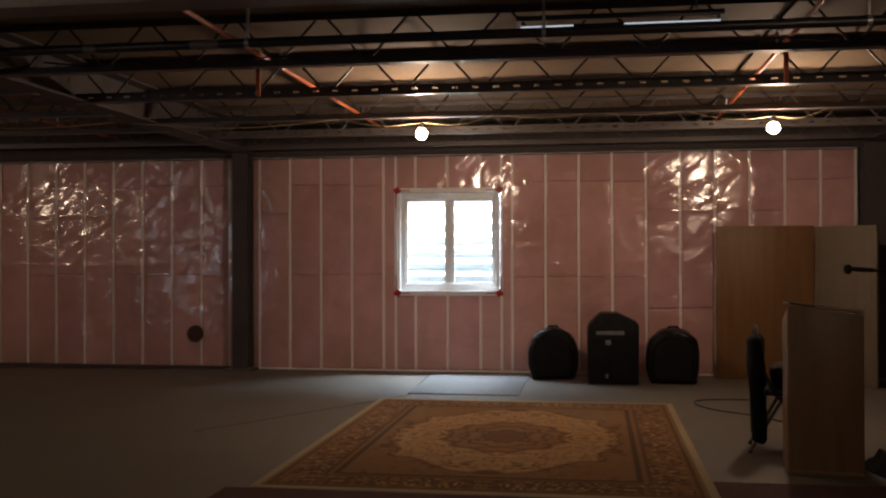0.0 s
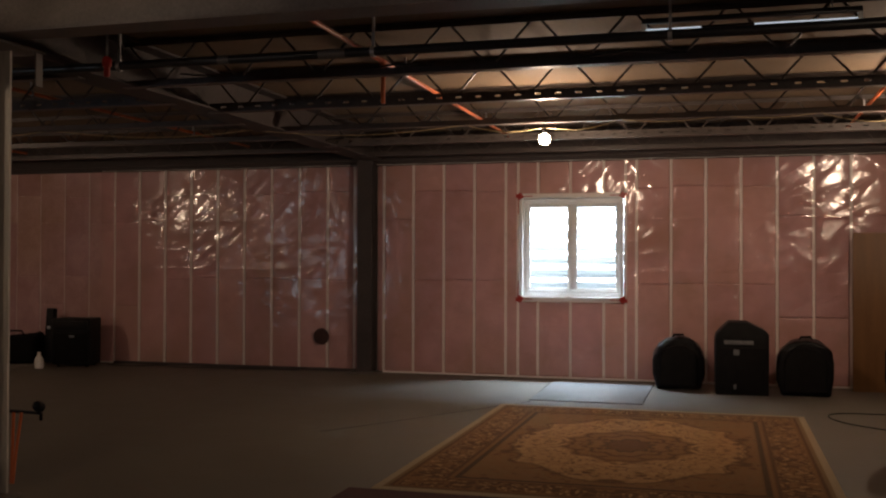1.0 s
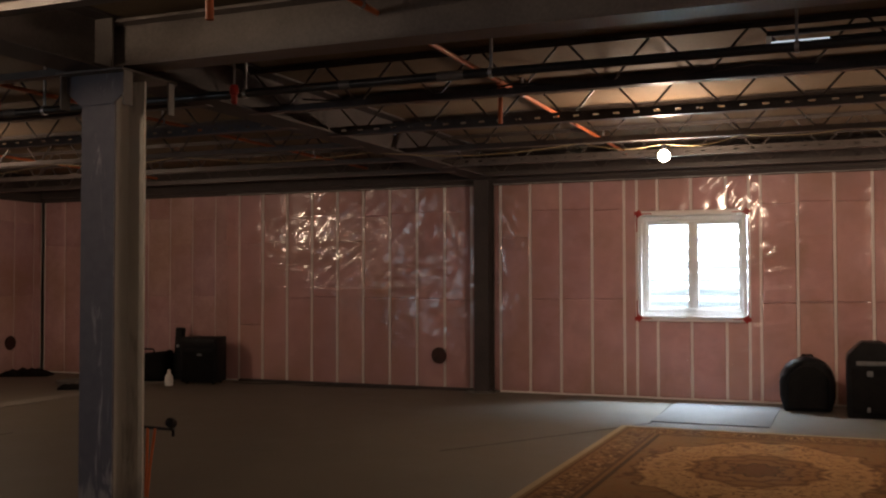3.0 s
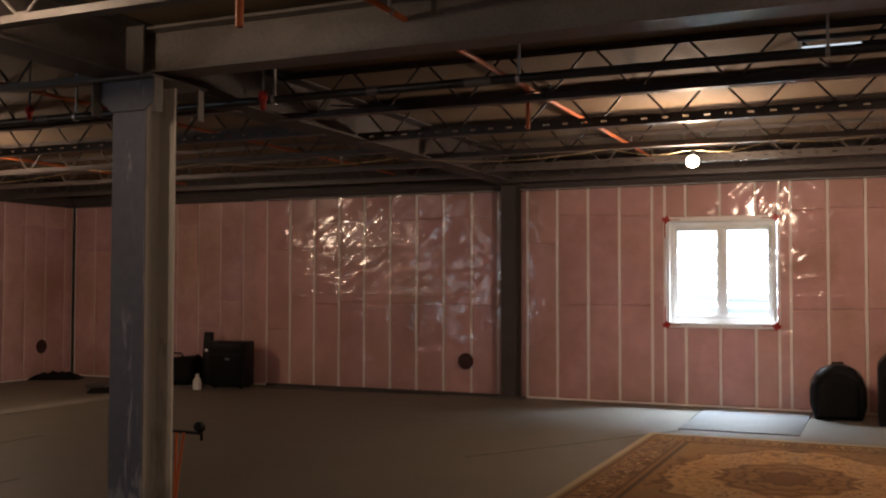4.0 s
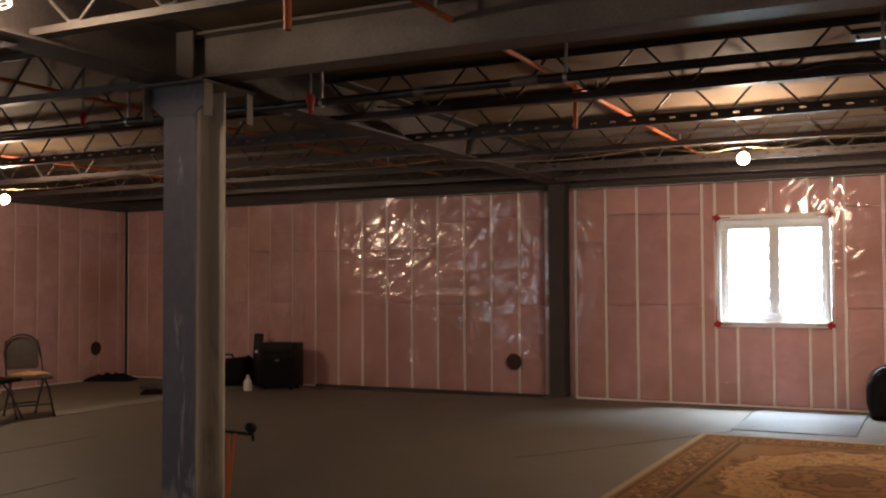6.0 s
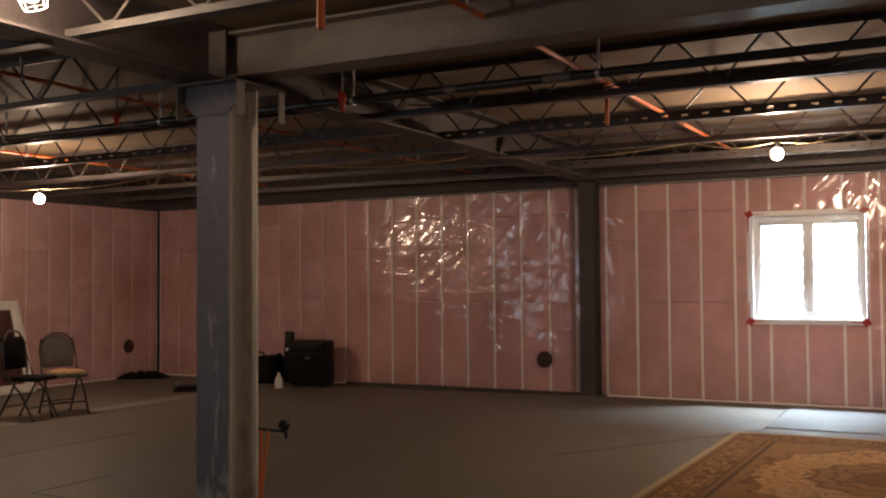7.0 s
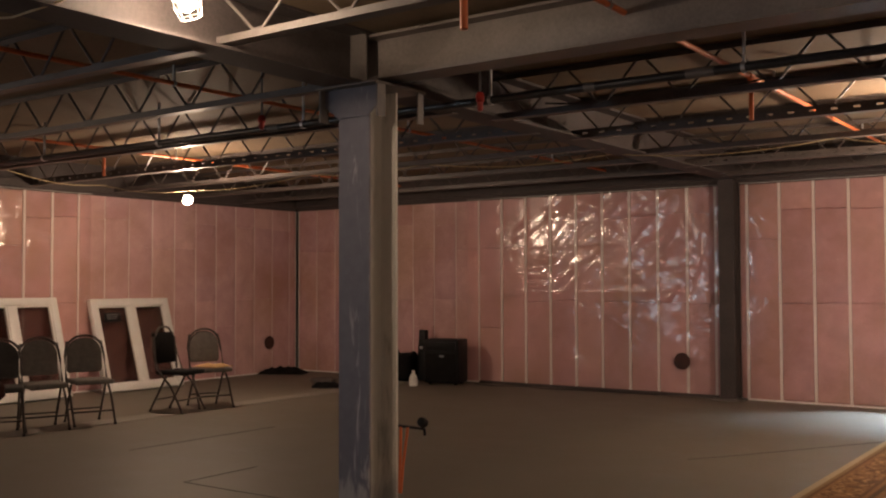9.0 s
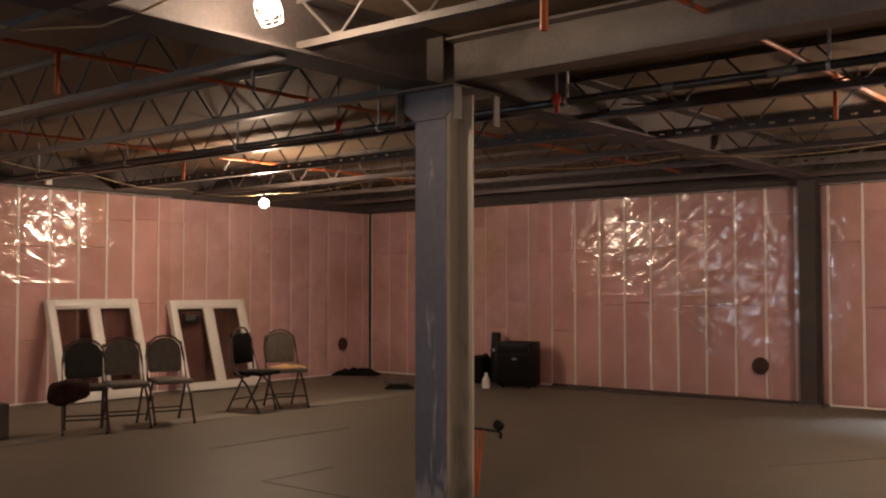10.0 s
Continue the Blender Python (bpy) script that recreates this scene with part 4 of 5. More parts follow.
# ---- folding chairs ----
def chair_back_outline(w, h, n=8):
    r = w * 0.46
    pts = [(-w / 2 * 0.92, 0), (w / 2 * 0.92, 0), (w / 2, 0.04), (w / 2, h - r)]
    pts += [(w / 2 - r + r * math.cos(a), h - r + r * math.sin(a)) for a in (math.pi / 2 * k / n for k in range(1, n + 1))]
    pts += [(-w / 2 + r - r * math.sin(a), h - r + r * math.cos(a)) for a in (math.pi / 2 * k / n for k in range(0, n))]
    pts += [(-w / 2, h - r), (-w / 2, 0.04)]
    return pts


def folding_chair(m, label, fabric, square=False):
    """Faces -y; its base is at the origin."""
    c = thing("folding_chair", m, label, "chair", "folding chairs")
    w = 0.42
    for sx in (-1, 1):
        bm = bmesh.new()
        x = sx * w / 2
        tube(bm, [(x, -0.22, 0.015), (x, -0.06, 0.30), (x, 0.10, 0.46), (x * 0.98, 0.19, 0.70), (x * 0.85, 0.215, 0.86)], 0.0125, 8)
        fl = part("front_leg", bm, M_CHAIRFRAME, c)
        bm = bmesh.new()
        tube(bm, [(x, -0.22, 0.0), (x, -0.22, 0.02)], 0.016, 8)
        part("rubber_foot", bm, M_RUBBER, fl)
        bm = bmesh.new()
        x = sx * (w / 2 - 0.03)
        tube(bm, [(x, 0.25, 0.015), (x, 0.02, 0.42)], 0.0125, 8)
        bl = part("back_leg", bm, M_CHAIRFRAME, c)
        bm = bmesh.new()
        tube(bm, [(x, 0.25, 0.0), (x, 0.25, 0.02)], 0.016, 8)
        part("rubber_foot", bm, M_RUBBER, bl)
    bm = bmesh.new()
    tube(bm, [(-w / 2, -0.15, 0.14), (w / 2, -0.15, 0.14)], 0.009, 8)
    part("front_stretcher", bm, M_CHAIRFRAME, c)
    bm = bmesh.new()
    tube(bm, [(-w / 2 + 0.03, 0.18, 0.14), (w / 2 - 0.03, 0.18, 0.14)], 0.009, 8)
    part("back_stretcher", bm, M_CHAIRFRAME, c)
    bm = bmesh.new()
    if square:
        hoop = [(-0.19, 0.0), (-0.19, 0.36), (-0.15, 0.40), (-0.10, 0.47), (-0.06, 0.49), (0.06, 0.49), (0.10, 0.47), (0.15, 0.40), (0.19, 0.36), (0.19, 0.0)]
    else:
        hoop = chair_back_outline(w - 0.02, 0.44)[4:-2]
    tube(bm, [(x, 0.165 + 0.10 * z, z + 0.48) for x, z in hoop], 0.012, 8)
    part("back_frame", bm, M_CHAIRFRAME, c)
    bm = bmesh.new()
    if square:
        soft_box(bm, -0.185, 0.185, 0, 0.045, 0.0, 0.36, 0.02, 3, pose(0, 0.165, 0.55, -6))
    else:
        outline(bm, chair_back_outline(w - 0.05, 0.37), 0.035, 0.012, pose(0, 0.165, 0.53, -6), 3)
    part("backrest", bm, fabric, c, "padded fabric backrest")
    bm = bmesh.new()
    soft_box(bm, -w / 2 + 0.01, w / 2 - 0.01, -0.235, 0.17, 0.425, 0.475, 0.022, 3)
    part("seat", bm, fabric, c, "padded fabric seat")
    return c


chair_a = folding_chair(pose(-9.36, 5.41, 0, 0, 0, 62), "grey padded folding chair with a dark jacket on it", M_CHAIRDARK)
chair_b = folding_chair(pose(-9.36, 5.88, 0, 0, 0, 70), "grey padded metal folding chair in the row", M_CHAIRFABRIC)
copy_thing(chair_b, pose(-9.33, 6.40, 0, 0, 0, 71))
folding_chair(pose(-9.38, 7.62, 0, 0, 0, 103), "black padded stacking chair with a square back", M_BLACK, True)
chair_e = folding_chair(pose(-9.38, 8.10, 0, 0, 0, 70), "grey padded folding chair with a tan cloth on it", M_CHAIRFABRIC)
folding_chair(pose(1.40, 7.72, 0, 0, 0, 82), "dark padded folding chair beside the lectern", M_CHAIRDARK)


def crumpled(name, w, d, h, mat, label, category, m, seed, droop=0.0):
    """A loose cloth heap that hangs over its edges."""
    bm = bmesh.new()
    n = 14
    g = []
    for j in range(n + 1):
        for i in range(n + 1):
            x, y = (i / n - 0.5) * w, (j / n - 0.5) * d
            r = max(abs(i / n - 0.5), abs(j / n - 0.5)) * 2
            z = h * (1 - r ** 3) * (0.6 + 0.6 * noise.noise((x * 9 + seed, y * 9, seed))) - droop * max(0, r - 0.75) * 4 * (0.6 + 0.5 * noise.noise((x * 5, y * 5, seed)))
            g.append(bm.verts.new((x + 0.02 * noise.noise((y * 9, x * 7, seed)), y + 0.02 * noise.noise((x * 8, y * 6, seed + 3)), max(z, 0.004) if droop == 0 else z)))
    for j in range(n):
        for i in range(n):
            k = j * (n + 1) + i
            bm.faces.new((g[k], g[k + 1], g[k + n + 2], g[k + n + 1]))
    ext = bmesh.ops.extrude_face_region(bm, geom=bm.faces[:])
    bmesh.ops.translate(bm, vec=(0, 0, 0.008), verts=[v for v in ext["geom"] if isinstance(v, bmesh.types.BMVert)])
    return solid(name, bm, mat, label, category, m=m)


bm = bmesh.new()
soft_box(bm, -0.13, 0.13, -0.15, 0.15, 0.0, 0.20, 0.07, 5)
bmesh.ops.subdivide_edges(bm, edges=bm.edges[:], cuts=1, use_grid_fill=True)
for v in bm.verts:
    v.co += (noise.noise_vector(v.co * 5) + 0.5 * noise.noise_vector(v.co * 12)) * 0.065
solid("jacket", bm, surface("dark_maroon_fabric", (0.022, 0.009, 0.008), (0.05, 0.02, 0.017), 8, (0.8, 0.95), 0, 0.6, 0.004, 60, spec=0.15), "crumpled dark maroon jacket heaped over the edge of a chair", "jacket", m=pose(-9.26, 5.17, 0.33, 4, 8, 10))
bm = bmesh.new()
soft_box(bm, -0.22, 0.22, -0.055, 0.055, 0.07, 0.86, 0.045, 4)
bmesh.ops.subdivide_edges(bm, edges=bm.edges[:], cuts=3, use_grid_fill=True)
for v in bm.verts:
    v.co += noise.noise_vector(v.co * 4.5) * 0.035 + noise.noise_vector(v.co * 11) * 0.012
    v.co.y += 0.035 * (v.co.z - 0.5)
solid("coat", bm, M_BLACK, "black coat hung over the back of a folding chair", "coat", m=pose(1.40, 7.72, 0, 0, 0, 82) @ pose(0, 0.20, 0))
bm = bmesh.new()
soft_box(bm, -0.15, 0.15, -0.17, 0.10, 0.0, 0.17, 0.06, 4)
for v in bm.verts:
    v.co += noise.noise_vector(v.co * 6) * 0.03 * min(1, v.co.z * 12)
solid("bag", bm, M_BAG, "small black bag sitting on a folding chair", "bag", m=pose(1.40, 7.72, 0.474, 0, 0, 82))
crumpled("cloth", 0.34, 0.34, 0.05, M_CLOTH, "crumpled tan cloth on a chair seat", "cloth", pose(-9.33, 8.10, 0.476, 0, 0, 10), 7.0)
crumpled("bag", 0.75, 0.42, 0.14, M_BLACK, "flat black bag lying in the corner", "bag", pose(-11.75, 11.75, 0.0, 0, 0, 30), 5.0)


bm = bmesh.new()
soft_box(bm, -10.5, -9.52, 3.75, 4.72, 0.0, 0.34, 0.02, 3)
solid("carton", bm, surface("grey_carton", (0.09, 0.08, 0.074), (0.14, 0.128, 0.118), 4, (0.8, 0.95)), "low grey carton standing on the concrete floor", "box")


# ---- windows waiting to be fitted, leaning on the west wall ----
def leaning_window(y0, yb, h, label):
    foot = 0.42
    tilt = math.degrees(math.atan2(foot - 0.03, h))
    ln = math.hypot(foot, h)
    m = pose(WEST + foot + 0.06, yb, 0.022, 0, 0, 90) @ pose(0, 0, 0, -tilt)
    w = sash_window("unfitted_window", 1.31, ln, 0.09, label, m, kind="", group="unfitted windows", category="window", mullion=0.12, border=0.10, glazing=M_DARKGLASS)
    return w


leaning_window(6.5, 6.42, 1.27, "white vinyl window unit leaning against the insulated wall")
w2 = leaning_window(8.3, 8.24, 1.24, "white vinyl window unit with a dark sticker, leaning on the wall")
bm = bmesh.new()
soft_box(bm, 0.20, 0.46, 0.012, 0.04, 0.98, 1.11, 0.004)
part("sticker", bm, M_BLACKPLASTIC, w2, "dark sticker with pale print")
bm = bmesh.new()
for k in range(3):
    box(bm, 0.23, 0.43 - 0.03 * k, 0.008, 0.012, 1.075 - 0.03 * k, 1.087 - 0.03 * k)
part("print", bm, M_LABEL, w2, "pale unreadable print bars")


# ---- black cases and loudspeakers ----
def arch(w, h, r, n=10):
    pts = [(-w / 2, 0.02), (-w / 2 + 0.02, 0), (w / 2 - 0.02, 0), (w / 2, 0.02), (w / 2, h - r)]
    pts += [(w / 2 - r + r * math.cos(a), h - r + r * math.sin(a)) for a in (math.pi / 2 * k / n for k in range(1, n + 1))]
    pts += [(-w / 2 + r - r * math.sin(a), h - r + r * math.cos(a)) for a in (math.pi / 2 * k / n for k in range(0 if w > 2 * r + 0.01 else 1, n + 1))]
    return pts


def lumpy(bm, amount, scale, seed):
    for v in bm.verts:
        n = noise.noise_vector(v.co * scale + Vector((seed, seed, seed))) + 0.5 * noise.noise_vector(v.co * scale * 2.7)
        v.co += n * amount * min(1.0, v.co.z * 8)


def round_case(x, y, w, h, turn, label, seed):
    c = thing("round_case", pose(x, y, 0, 0, 0, turn), label, "case", "black cases")
    bm = bmesh.new()
    outline(bm, arch(w, h, w * 0.47, 8), 0.34, 0.05, pose(0, -0.17, 0), 4)
    bmesh.ops.subdivide_edges(bm, edges=bm.edges[:], cuts=1)
    bmesh.ops.triangulate(bm, faces=[f for f in bm.faces if len(f.verts) > 4])
    for v in bm.verts:
        v.co.x *= 1 - 0.16 * max(0.0, 1 - 2.2 * v.co.z / h) ** 2
    lumpy(bm, 0.022, 6, seed)
    part("shell", bm, M_BAG, c)
    bm = bmesh.new()
    outline(bm, arch(w * 0.74, h * 0.78, w * 0.34, 8), 0.05, 0.02, pose(0, -0.20, h * 0.06), 3)
    lumpy(bm, 0.012, 7, seed + 3)
    part("front_pocket", bm, M_BLACK, c, "dull black front pocket")
    bm = bmesh.new()
    tube(bm, [(-0.07, -0.02, h - 0.03), (-0.05, -0.03, h + 0.015), (0.05, -0.03, h + 0.018), (0.07, -0.02, h - 0.03)], 0.012, 8)
    part("handle", bm, M_BLACK, c)
    return c


round_case(-0.49, 11.85, 0.58, 0.60, 4, "round-topped soft black case standing by the wall", 1.3)
round_case(0.88, 11.62, 0.60, 0.62, -3, "round-topped soft black case standing by the wall", 5.1)
spk = thing("loudspeaker", pose(0.20, 11.55, 0, 0, 0, 2), "tall black loudspeaker with a pale label on its front", "loudspeaker")
bm = bmesh.new()
outline(bm, [(-0.28, 0.0), (0.28, 0.0), (0.285, 0.66), (0.25, 0.71), (0.10, 0.78), (0.06, 0.80), (-0.13, 0.80), (-0.18, 0.76), (-0.27, 0.66), (-0.285, 0.60)], 0.40, 0.015, pose(0, -0.20, 0), 2)
part("cabinet", bm, M_BLACKPLASTIC, spk)
bm = bmesh.new()
soft_box(bm, -0.24, 0.24, -0.212, -0.198, 0.05, 0.52, 0.005)
part("grille", bm, M_BLACK, spk, "dull black grille")
bm = bmesh.new()
soft_box(bm, -0.19, 0.12, -0.216, -0.200, 0.555, 0.60, 0.004)
part("label_strip", bm, M_LABEL, spk, "pale label strip")
bm = bmesh.new()
soft_box(bm, -0.09, -0.03, -0.222, -0.210, 0.44, 0.50, 0.004)
part("badge", bm, M_LABEL, spk, "small pale badge")
bm = bmesh.new()
soft_box(bm, -0.09, -0.06, -0.222, -0.210, 0.07, 0.12, 0.004)
part("badge", bm, M_LABEL, spk, "small pale badge")

amp = thing("amplifier", pose(-8.56, 11.85, 0, 0, 0, 12), "black amplifier box standing near the insulated wall", "amplifier")
bm = bmesh.new()
soft_box(bm, -0.27, 0.27, -0.18, 0.18, 0.03, 0.66, 0.02, 3)
part("cabinet", bm, M_BLACKPLASTIC, amp)
bm = bmesh.new()
soft_box(bm, -0.23, 0.23, -0.194, -0.176, 0.06, 0.46, 0.006)
part("grille", bm, M_BLACK, amp, "dull black grille")
bm = bmesh.new()
soft_box(bm, -0.23, 0.23, -0.192, -0.176, 0.50, 0.62, 0.004)
part("control_panel", bm, M_BLACKPLASTIC, amp)
bm = bmesh.new()
soft_box(bm, -0.02, 0.05, -0.20, -0.19, 0.40, 0.43, 0.003)
part("badge", bm, M_LABEL, amp, "small pale badge")
for sx in (-0.2, 0.2):
    bm = bmesh.new()
    lathe(bm, [(0.02, 0.0), (0.025, 0.005), (0.022, 0.035)], pose(sx, -0.12, 0))
    lathe(bm, [(0.02, 0.0), (0.025, 0.005), (0.022, 0.035)], pose(sx, 0.12, 0))
    part("foot", bm, M_RUBBER, amp)
post = thing("guitar_case", pose(-9.13, 12.02, 0, -5, 0, 8), "narrow black case leaning upright against the wall", "case")
bm = bmesh.new()
outline(bm, [(-0.13, 0.0), (0.13, 0.0), (0.11, 0.30), (0.065, 0.40), (0.06, 0.76), (-0.06, 0.76), (-0.065, 0.40), (-0.11, 0.30)], 0.11, 0.02, pose(0, -0.05, 0.012), 2)
part("shell", bm, M_BLACKPLASTIC, post)
bm = bmesh.new()
soft_box(bm, -0.02, 0.02, -0.07, -0.045, 0.48, 0.52, 0.004)
part("latch", bm, M_GALV, post)
bagm = thing("holdall", pose(-9.45, 11.9, 0, 0, 0, 10), "slumped black holdall beside the amplifier", "bag")
bm = bmesh.new()
soft_box(bm, -0.34, 0.26, -0.20, 0.20, 0.0, 0.42, 0.12, 4)
for v in bm.verts:
    v.co.z *= 1 + 0.22 * noise.noise(v.co * 4)
    v.co.z = max(v.co.z, 0)
part("body", bm, M_BLACK, bagm)
bm = bmesh.new()
tube(bm, [(-0.15, -0.16, 0.38), (-0.12, -0.18, 0.47), (0.06, -0.18, 0.47), (0.1, -0.16, 0.38)], 0.014, 8)
part("handle", bm, M_BLACK, bagm)
bottle = thing("plastic_bottle", pose(-8.80, 11.38, 0), "small white plastic bottle on the concrete floor", "bottle")
bm = bmesh.new()
lathe(bm, [(0.05, 0.0), (0.06, 0.01), (0.06, 0.11), (0.045, 0.15), (0.025, 0.175), (0.02, 0.185)])
part("body", bm, M_WHITE, bottle)
bm = bmesh.new()
lathe(bm, [(0.024, 0.183), (0.024, 0.215), (0.018, 0.222)])
part("cap", bm, M_WHITE, bottle)


# ---- lectern, microphone, wooden screen ----
lect = thing("lectern", pose(1.53, 7.10, 0, 0, 0, -6), "brown wooden lectern with a sloping top", "lectern")
for sx in (-1, 1):
    bm = bmesh.new()
    outline(bm, [(-0.22, 0.0), (0.22, 0.0), (0.22, 1.00), (-0.22, 1.10)], 0.02, 0.002, pose(sx * 0.22 - 0.01, 0, 0, 0, 0, 90) @ pose(0, -0.01, 0))
    part("side_panel", bm, M_LECTERN, lect)
bm = bmesh.new()
outline(bm, [(-0.232, 0.0), (0.232, 0.0), (0.232, 1.06), (-0.232, 1.12)], 0.02, 0.003, pose(0, -0.245, 0))
part("front_panel", bm, M_LECTERN, lect)
bm = bmesh.new()
soft_box(bm, -0.236, 0.236, -0.25, 0.232, -0.006, 0.008, 0.003, 2, pose(0, 0, 1.098, -3, 7.4))
part("top", bm, M_PALEWOOD, lect, "pale worn top edge")
bm = bmesh.new()
soft_box(bm, -0.236, 0.236, -0.25, 0.235, 0.0, 0.03, 0.003)
part("plinth", bm, M_LECTERN, lect)

mic = thing("microphone_stand", pose(2.06, 7.10, 0), "black microphone stand with a boom beside the lectern", "microphone stand")
bm = bmesh.new()
lathe(bm, [(0.15, 0.0), (0.155, 0.01), (0.14, 0.022), (0.03, 0.035), (0.02, 0.05)])
part("base", bm, M_BLACKPLASTIC, mic)
bm = bmesh.new()
tube(bm, [(0, 0, 0.03), (0, 0, 1.32)], 0.011, 10)
part("pole", bm, M_BLACKPLASTIC, mic)
bm = bmesh.new()
tube(bm, [(0.12, 0, 1.325), (-0.22, 0, 1.35)], 0.009, 8)
part("boom", bm, M_BLACKPLASTIC, mic)
bm = bmesh.new()
tube(bm, [(-0.20, 0, 1.349), (-0.335, 0, 1.357)], 0.016, 10)
lathe(bm, [(0.016, -0.035), (0.026, -0.02), (0.029, 0.0), (0.025, 0.018), (0.012, 0.029)], pose(-0.36, 0, 1.359))
part("microphone", bm, M_BLACKPLASTIC, mic)

scr = thing("wooden_screen", pose(0, 0, 0), "tall plain wooden panels standing before the wall", "wooden panels")
bm = bmesh.new()
soft_box(bm, 0, 1.10, 0, 0.03, 0.0, 1.79, 0.004, 2, pose(1.415, 12.05, 0))
part("panel", bm, M_WOOD, scr)
bm = bmesh.new()
soft_box(bm, 0, 0.82, 0, 0.03, 0.0, 1.775, 0.004, 2, pose(2.52, 12.03, 0, 0, 0, -52))
part("panel", bm, M_PALEWOOD, scr, "paler plywood panel")


def floor_cable(points, label, mat=M_RUBBER, r=0.006):
    bm = bmesh.new()
    ps = [Vector((x, y, r)) for x, y in points]
    out = []
    for i in range(len(ps) - 1):
        p0, p1, p2, p3 = ps[max(i - 1, 0)], ps[i], ps[i + 1], ps[min(i + 2, len(ps) - 1)]
        for k in range(6):
            s = k / 6
            out.append(0.5 * (2 * p1 + (p2 - p0) * s + (2 * p0 - 5 * p1 + 4 * p2 - p3) * s * s + (3 * p1 - p0 - 3 * p2 + p3) * s ** 3))
    tube(bm, out + [ps[-1]], r, 6)
    solid("floor_cable", bm, mat, label, "cable")


floor_cable([(1.6, 10.3), (1.1, 10.25), (0.96, 10.0), (1.1, 9.6), (1.5, 9.2), (1.75, 8.6)], "black cable looped on the concrete floor")
floor_cable([(-8.2, 12.05), (-7.8, 12.0), (-7.4, 12.15), (-7.1, 12.05), (-6.6, 12.12), (-5.4, 12.2)], "black cable lying along the foot of the wall")
# solid dark strip in place of the shaded gap under the film's bottom edge
bm = bmesh.new()
box(bm, -8.25, -4.64, 12.255, 12.325, 0.0, 0.035)
solid("dark_gap_strip", bm, M_STEEL, "dark strip standing in for the shaded gap at the foot of the wall", "trim", kind="structure")

# tap on its two orange risers beside the column
tap = thing("riser_pipes", pose(-4.46, 5.50, 0), "two orange pipes rising from the floor to a brass valve", "pipes")
for dx, lean in ((0.0, 0.0), (0.045, 0.04)):
    bm = bmesh.new()
    tube(bm, [(dx * 0.3, 0, 0), (dx * 0.6, 0.01, 0.2), (dx + lean * 0.4, 0.02, 0.46)], 0.010, 8)
    part("riser", bm, M_ORANGE, tap)
bm = bmesh.new()
tube(bm, [(-0.03, 0.02, 0.465), (0.19, 0.05, 0.455)], 0.010, 8)
part("crossbar", bm, M_BLACKPIPE, tap)
bm = bmesh.new()
lathe(bm, [(0.012, -0.035), (0.032, -0.025), (0.036, 0.0), (0.030, 0.025), (0.012, 0.033)], pose(0.17, 0.047, 0.50, 70))
tube(bm, [(0.17, 0.047, 0.455), (0.17, 0.047, 0.50)], 0.012, 8)
tube(bm, [(0.185, 0.05, 0.455), (0.187, 0.05, 0.41)], 0.010, 8)
part("valve", bm, M_BLACKPLASTIC, tap, "dark round valve")

# electrical box cut into the barrier, and its fellow on the west wall
for nm, m in (("outlet_box", pose(-5.13, NORTH - 0.028, 0.45)), ("outlet_box", pose(WEST + 0.018, 11.70, 0.50, 0, 0, 90))):
    bm = bmesh.new()
    lathe(bm, [(0.105, 0.0), (0.11, 0.006), (0.09, 0.012), (0.07, 0.008), (0.03, 0.010)], m @ pose(0, 0, 0, 90))
    solid(nm, bm, surface("dark_rust_box", (0.03, 0.010, 0.008), (0.07, 0.025, 0.018), 12, (0.5, 0.7)), "dark round electrical box set in the insulation", "outlet box", "outlet boxes")


# ---- small things ----
def hem(u0, u1, west):
    """The folded top edge of the sheet, pale and uneven."""
    bm = bmesh.new()
    n = int((u1 - u0) / 0.12)
    pts = []
    for i in range(n + 1):
        u = u0 + (u1 - u0) * i / n
        z = TOP + 0.012 + 0.008 * noise.noise((u * 3.1, 2, 6))
        o = 0.034 + 0.008 * noise.noise((u * 2.3, 7, 1))
        pts.append((WEST + o, u, z) if west else (u, NORTH - o, z))
    tube(bm, pts, 0.005, 5)
    solid("sheet_hem", bm, M_HEM, "pale folded top edge of the plastic sheet", "trim", kind="structure")


M_HEM = surface("bunched_polyethylene", (0.40, 0.38, 0.37), (0.66, 0.64, 0.62), 5, (0.15, 0.35), 0, 0.4, 0.003, 14)
hem(-8.50, -4.57, False)
hem(-4.36, 3.06, False)
hem(2.43, 8.30, True)

# silver tape wraps on the black pipe
for x, w in ((-2.35, 0.09), (-3.1, 0.04), (-6.0, 0.06)):
    bm = bmesh.new()
    tube(bm, [(x - w, 5.80, 2.752), (x, 5.80, 2.752), (x + w, 5.80, 2.752)], 0.0325, 12)
    solid("pipe_tape", bm, M_GREYSTEEL, "grey tape wrapped round the black pipe", "tape", "pipe tape")
red = thing("drain_valve", pose(-3.80, 5.55, 2.72), "small red valve hanging at the black pipe", "valve")
bm = bmesh.new()
lathe(bm, [(0.012, -0.09), (0.020, -0.08), (0.020, -0.03), (0.030, -0.02), (0.030, 0.02), (0.018, 0.04)])
part("body", bm, M_RED, red)
bm = bmesh.new()
tube(bm, [(0, 0, 0.03), (0, 0, 0.398)], 0.008, 8)
part("drop_pipe", bm, M_GALV, red)
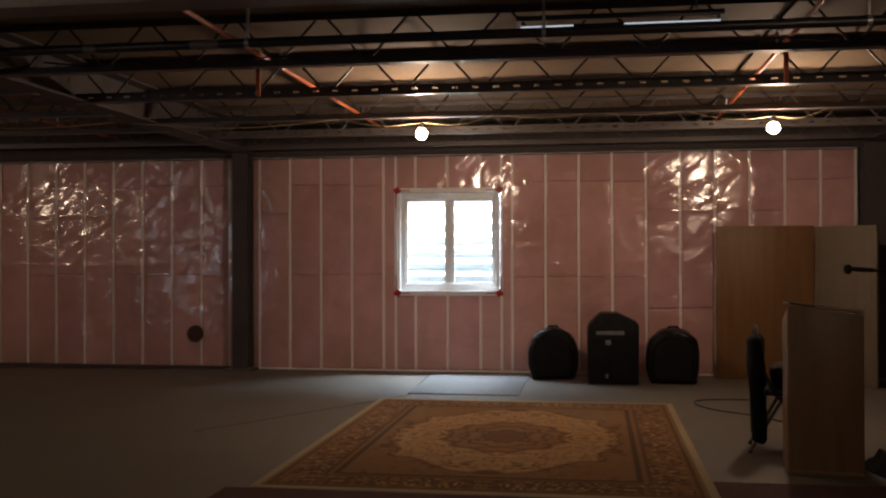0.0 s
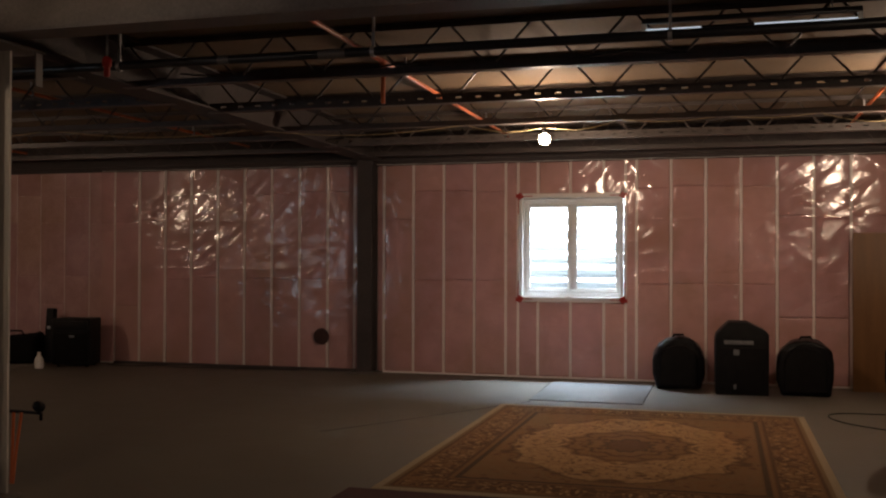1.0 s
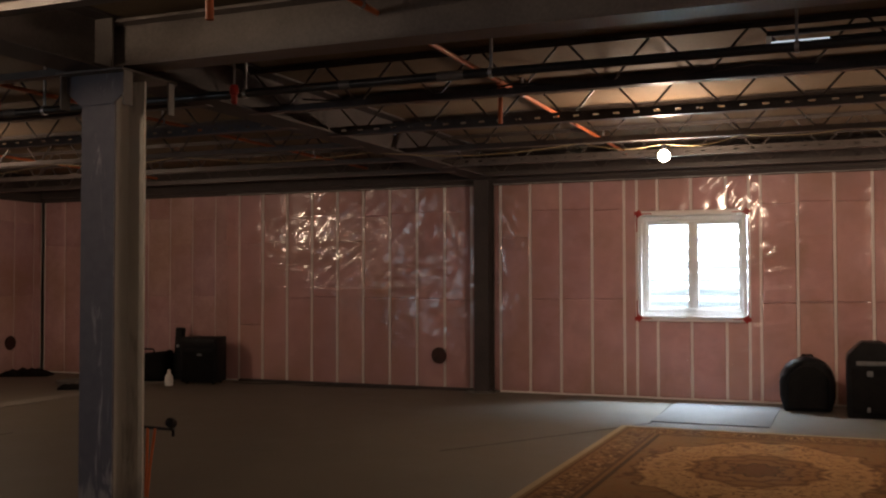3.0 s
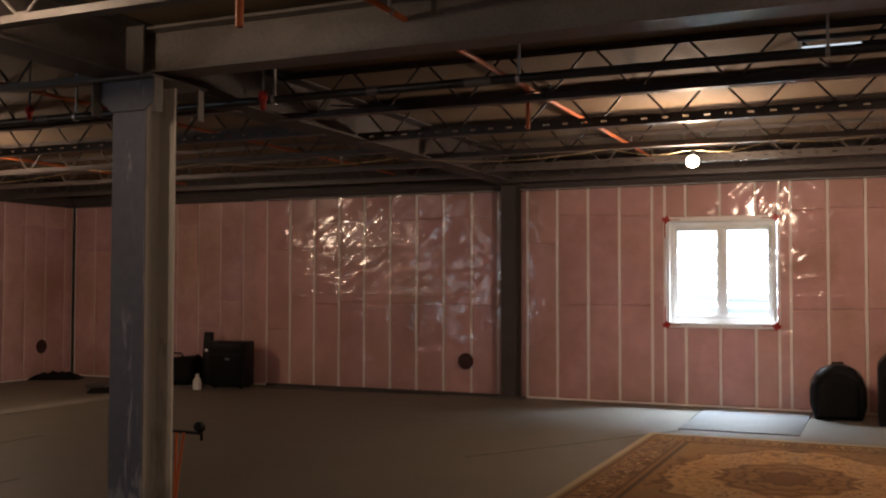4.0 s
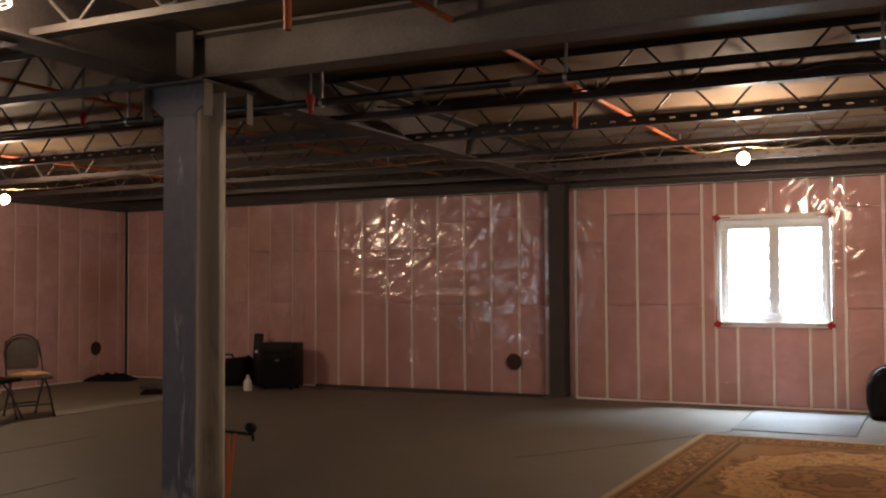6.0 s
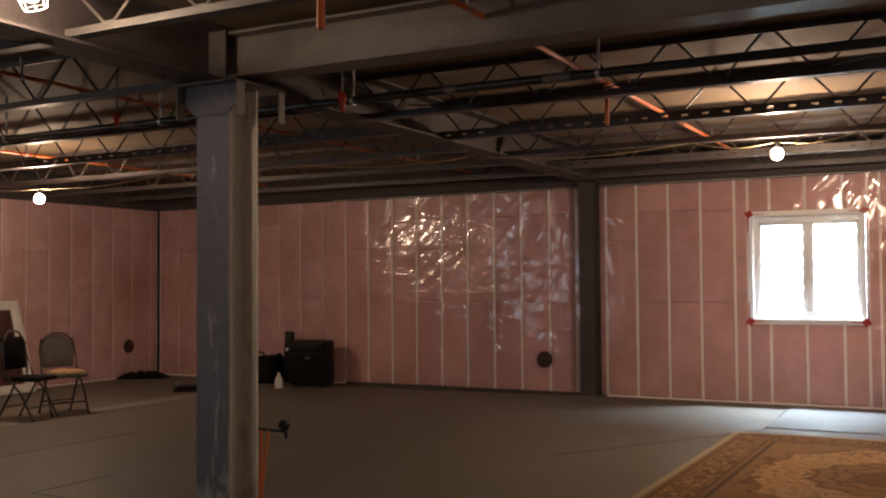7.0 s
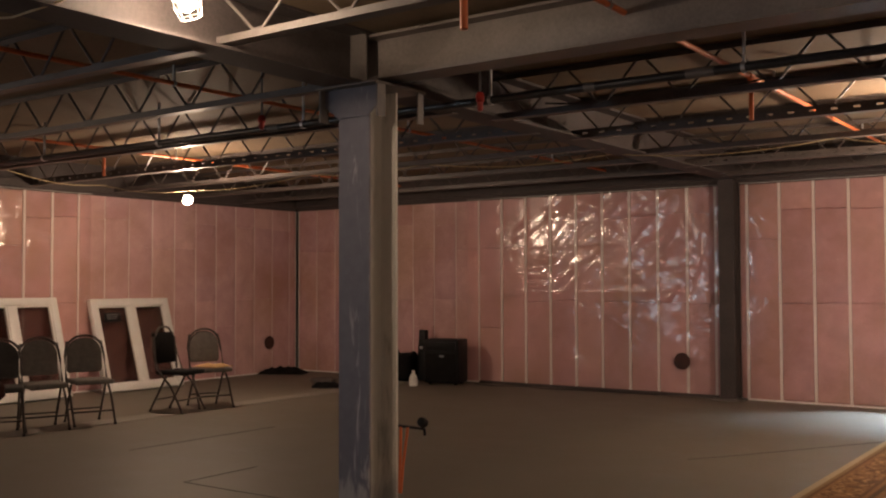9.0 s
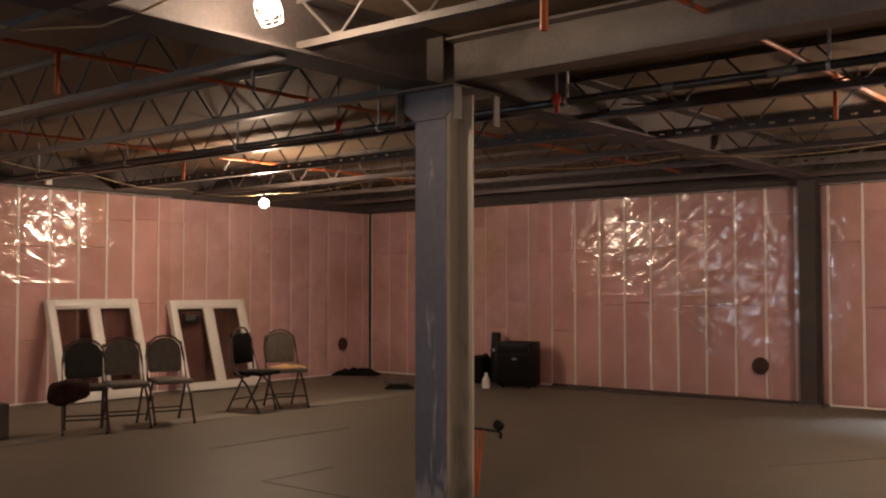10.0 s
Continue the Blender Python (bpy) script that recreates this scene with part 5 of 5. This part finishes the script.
for x, y in ((-5.75, 5.42), (-5.9, 7.2)):
    v = thing("drain_valve", pose(x, y, 2.74), "small red valve hanging from the deck", "valve")
    bm = bmesh.new()
    lathe(bm, [(0.012, -0.07), (0.020, -0.06), (0.020, -0.02), (0.030, -0.01), (0.030, 0.02), (0.018, 0.04)])
    part("body", bm, M_RED, v)
    bm = bmesh.new()
    tube(bm, [(0, 0, 0.03), (0, 0, 0.378)], 0.008, 8)
    part("drop_pipe", bm, M_GALV, v)

jb = thing("junction_box", pose(WEST + 0.085, 6.42, 2.79, 0, 0, 90), "small white junction box on the rim beam", "junction box")
bm = bmesh.new()
soft_box(bm, -0.045, 0.045, -0.025, 0.025, -0.045, 0.045, 0.006)
part("body", bm, M_WHITE, jb)
bm = bmesh.new()
soft_box(bm, -0.04, 0.04, -0.031, -0.025, -0.04, 0.04, 0.002)
part("cover", bm, M_VINYL, jb)


def ceiling_wire(points, label, mat, r=0.005):
    bm = bmesh.new()
    ps = [Vector(p) for p in points]
    out = []
    for a, b in zip(ps, ps[1:]):
        sag = 0.035 * (b - a).length
        out += [a.lerp(b, k / 8) - Vector((0, 0, sag * math.sin(k / 8 * math.pi))) for k in range(8)]
    tube(bm, out + [ps[-1]], r, 6)
    solid("ceiling_wire", bm, mat, label, "wire", "ceiling wires")


ceiling_wire([(-11.3, 8.0, 2.77), (-10.6, 6.15, 2.77), (-10.2, 4.9, 2.77), (-9.8, 3.65, 2.77)], "pale cable slung under the joists", M_YELLOW)
ceiling_wire([(-8.3, 8.64, 2.77), (-6.6, 8.66, 2.77), (-4.6, 9.2, 2.78), (-2.35, 9.27, 2.77)], "pale cable slung under the joists", M_YELLOW)
ceiling_wire([(-0.95, 9.27, 2.77), (0.0, 9.28, 2.77), (0.85, 9.27, 2.77)], "pale cable slung along a joist", M_YELLOW)
ceiling_wire([(-3.9, 6.62, 2.85), (-2.2, 6.63, 2.84), (-0.6, 6.62, 2.85), (1.2, 6.63, 2.85), (3.1, 6.62, 2.85)], "dark cable along the joist's chord", M_RUBBER, 0.007)
ceiling_wire([(-11.5, 6.17, 2.86), (-9.0, 6.17, 2.85), (-6.5, 6.17, 2.86), (-4.6, 6.17, 2.86)], "dark cable along the joist's chord", M_RUBBER, 0.007)

# coil of hose and its clamp near the corner, bag heap by the lectern
bm = bmesh.new()
turns = []
for k in range(60):
    a = k * math.tau / 20
    turns.append((-10.15 + (0.17 + 0.012 * (k // 20)) * math.cos(a), 10.95 + (0.17 + 0.012 * (k // 20)) * math.sin(a), 0.014 + 0.022 * (k // 20)))
tube(bm, turns + [(-9.8, 10.6, 0.014), (-9.6, 10.66, 0.014)], 0.013, 7)
solid("hose_coil", bm, M_GREYSTEEL, "small grey hose coil lying on the concrete floor", "hose")
crumpled("bag", 0.42, 0.26, 0.10, M_BLACK, "small black bag lying on the concrete floor", "bag", pose(-9.72, 10.55, 0.0, 0, 0, 40), 11.0)
crumpled("bag", 0.85, 0.60, 0.26, M_BLACK, "black bag heaped beside the lectern", "bag", pose(2.25, 7.0, 0.0, 0, 0, 12), 3.0)
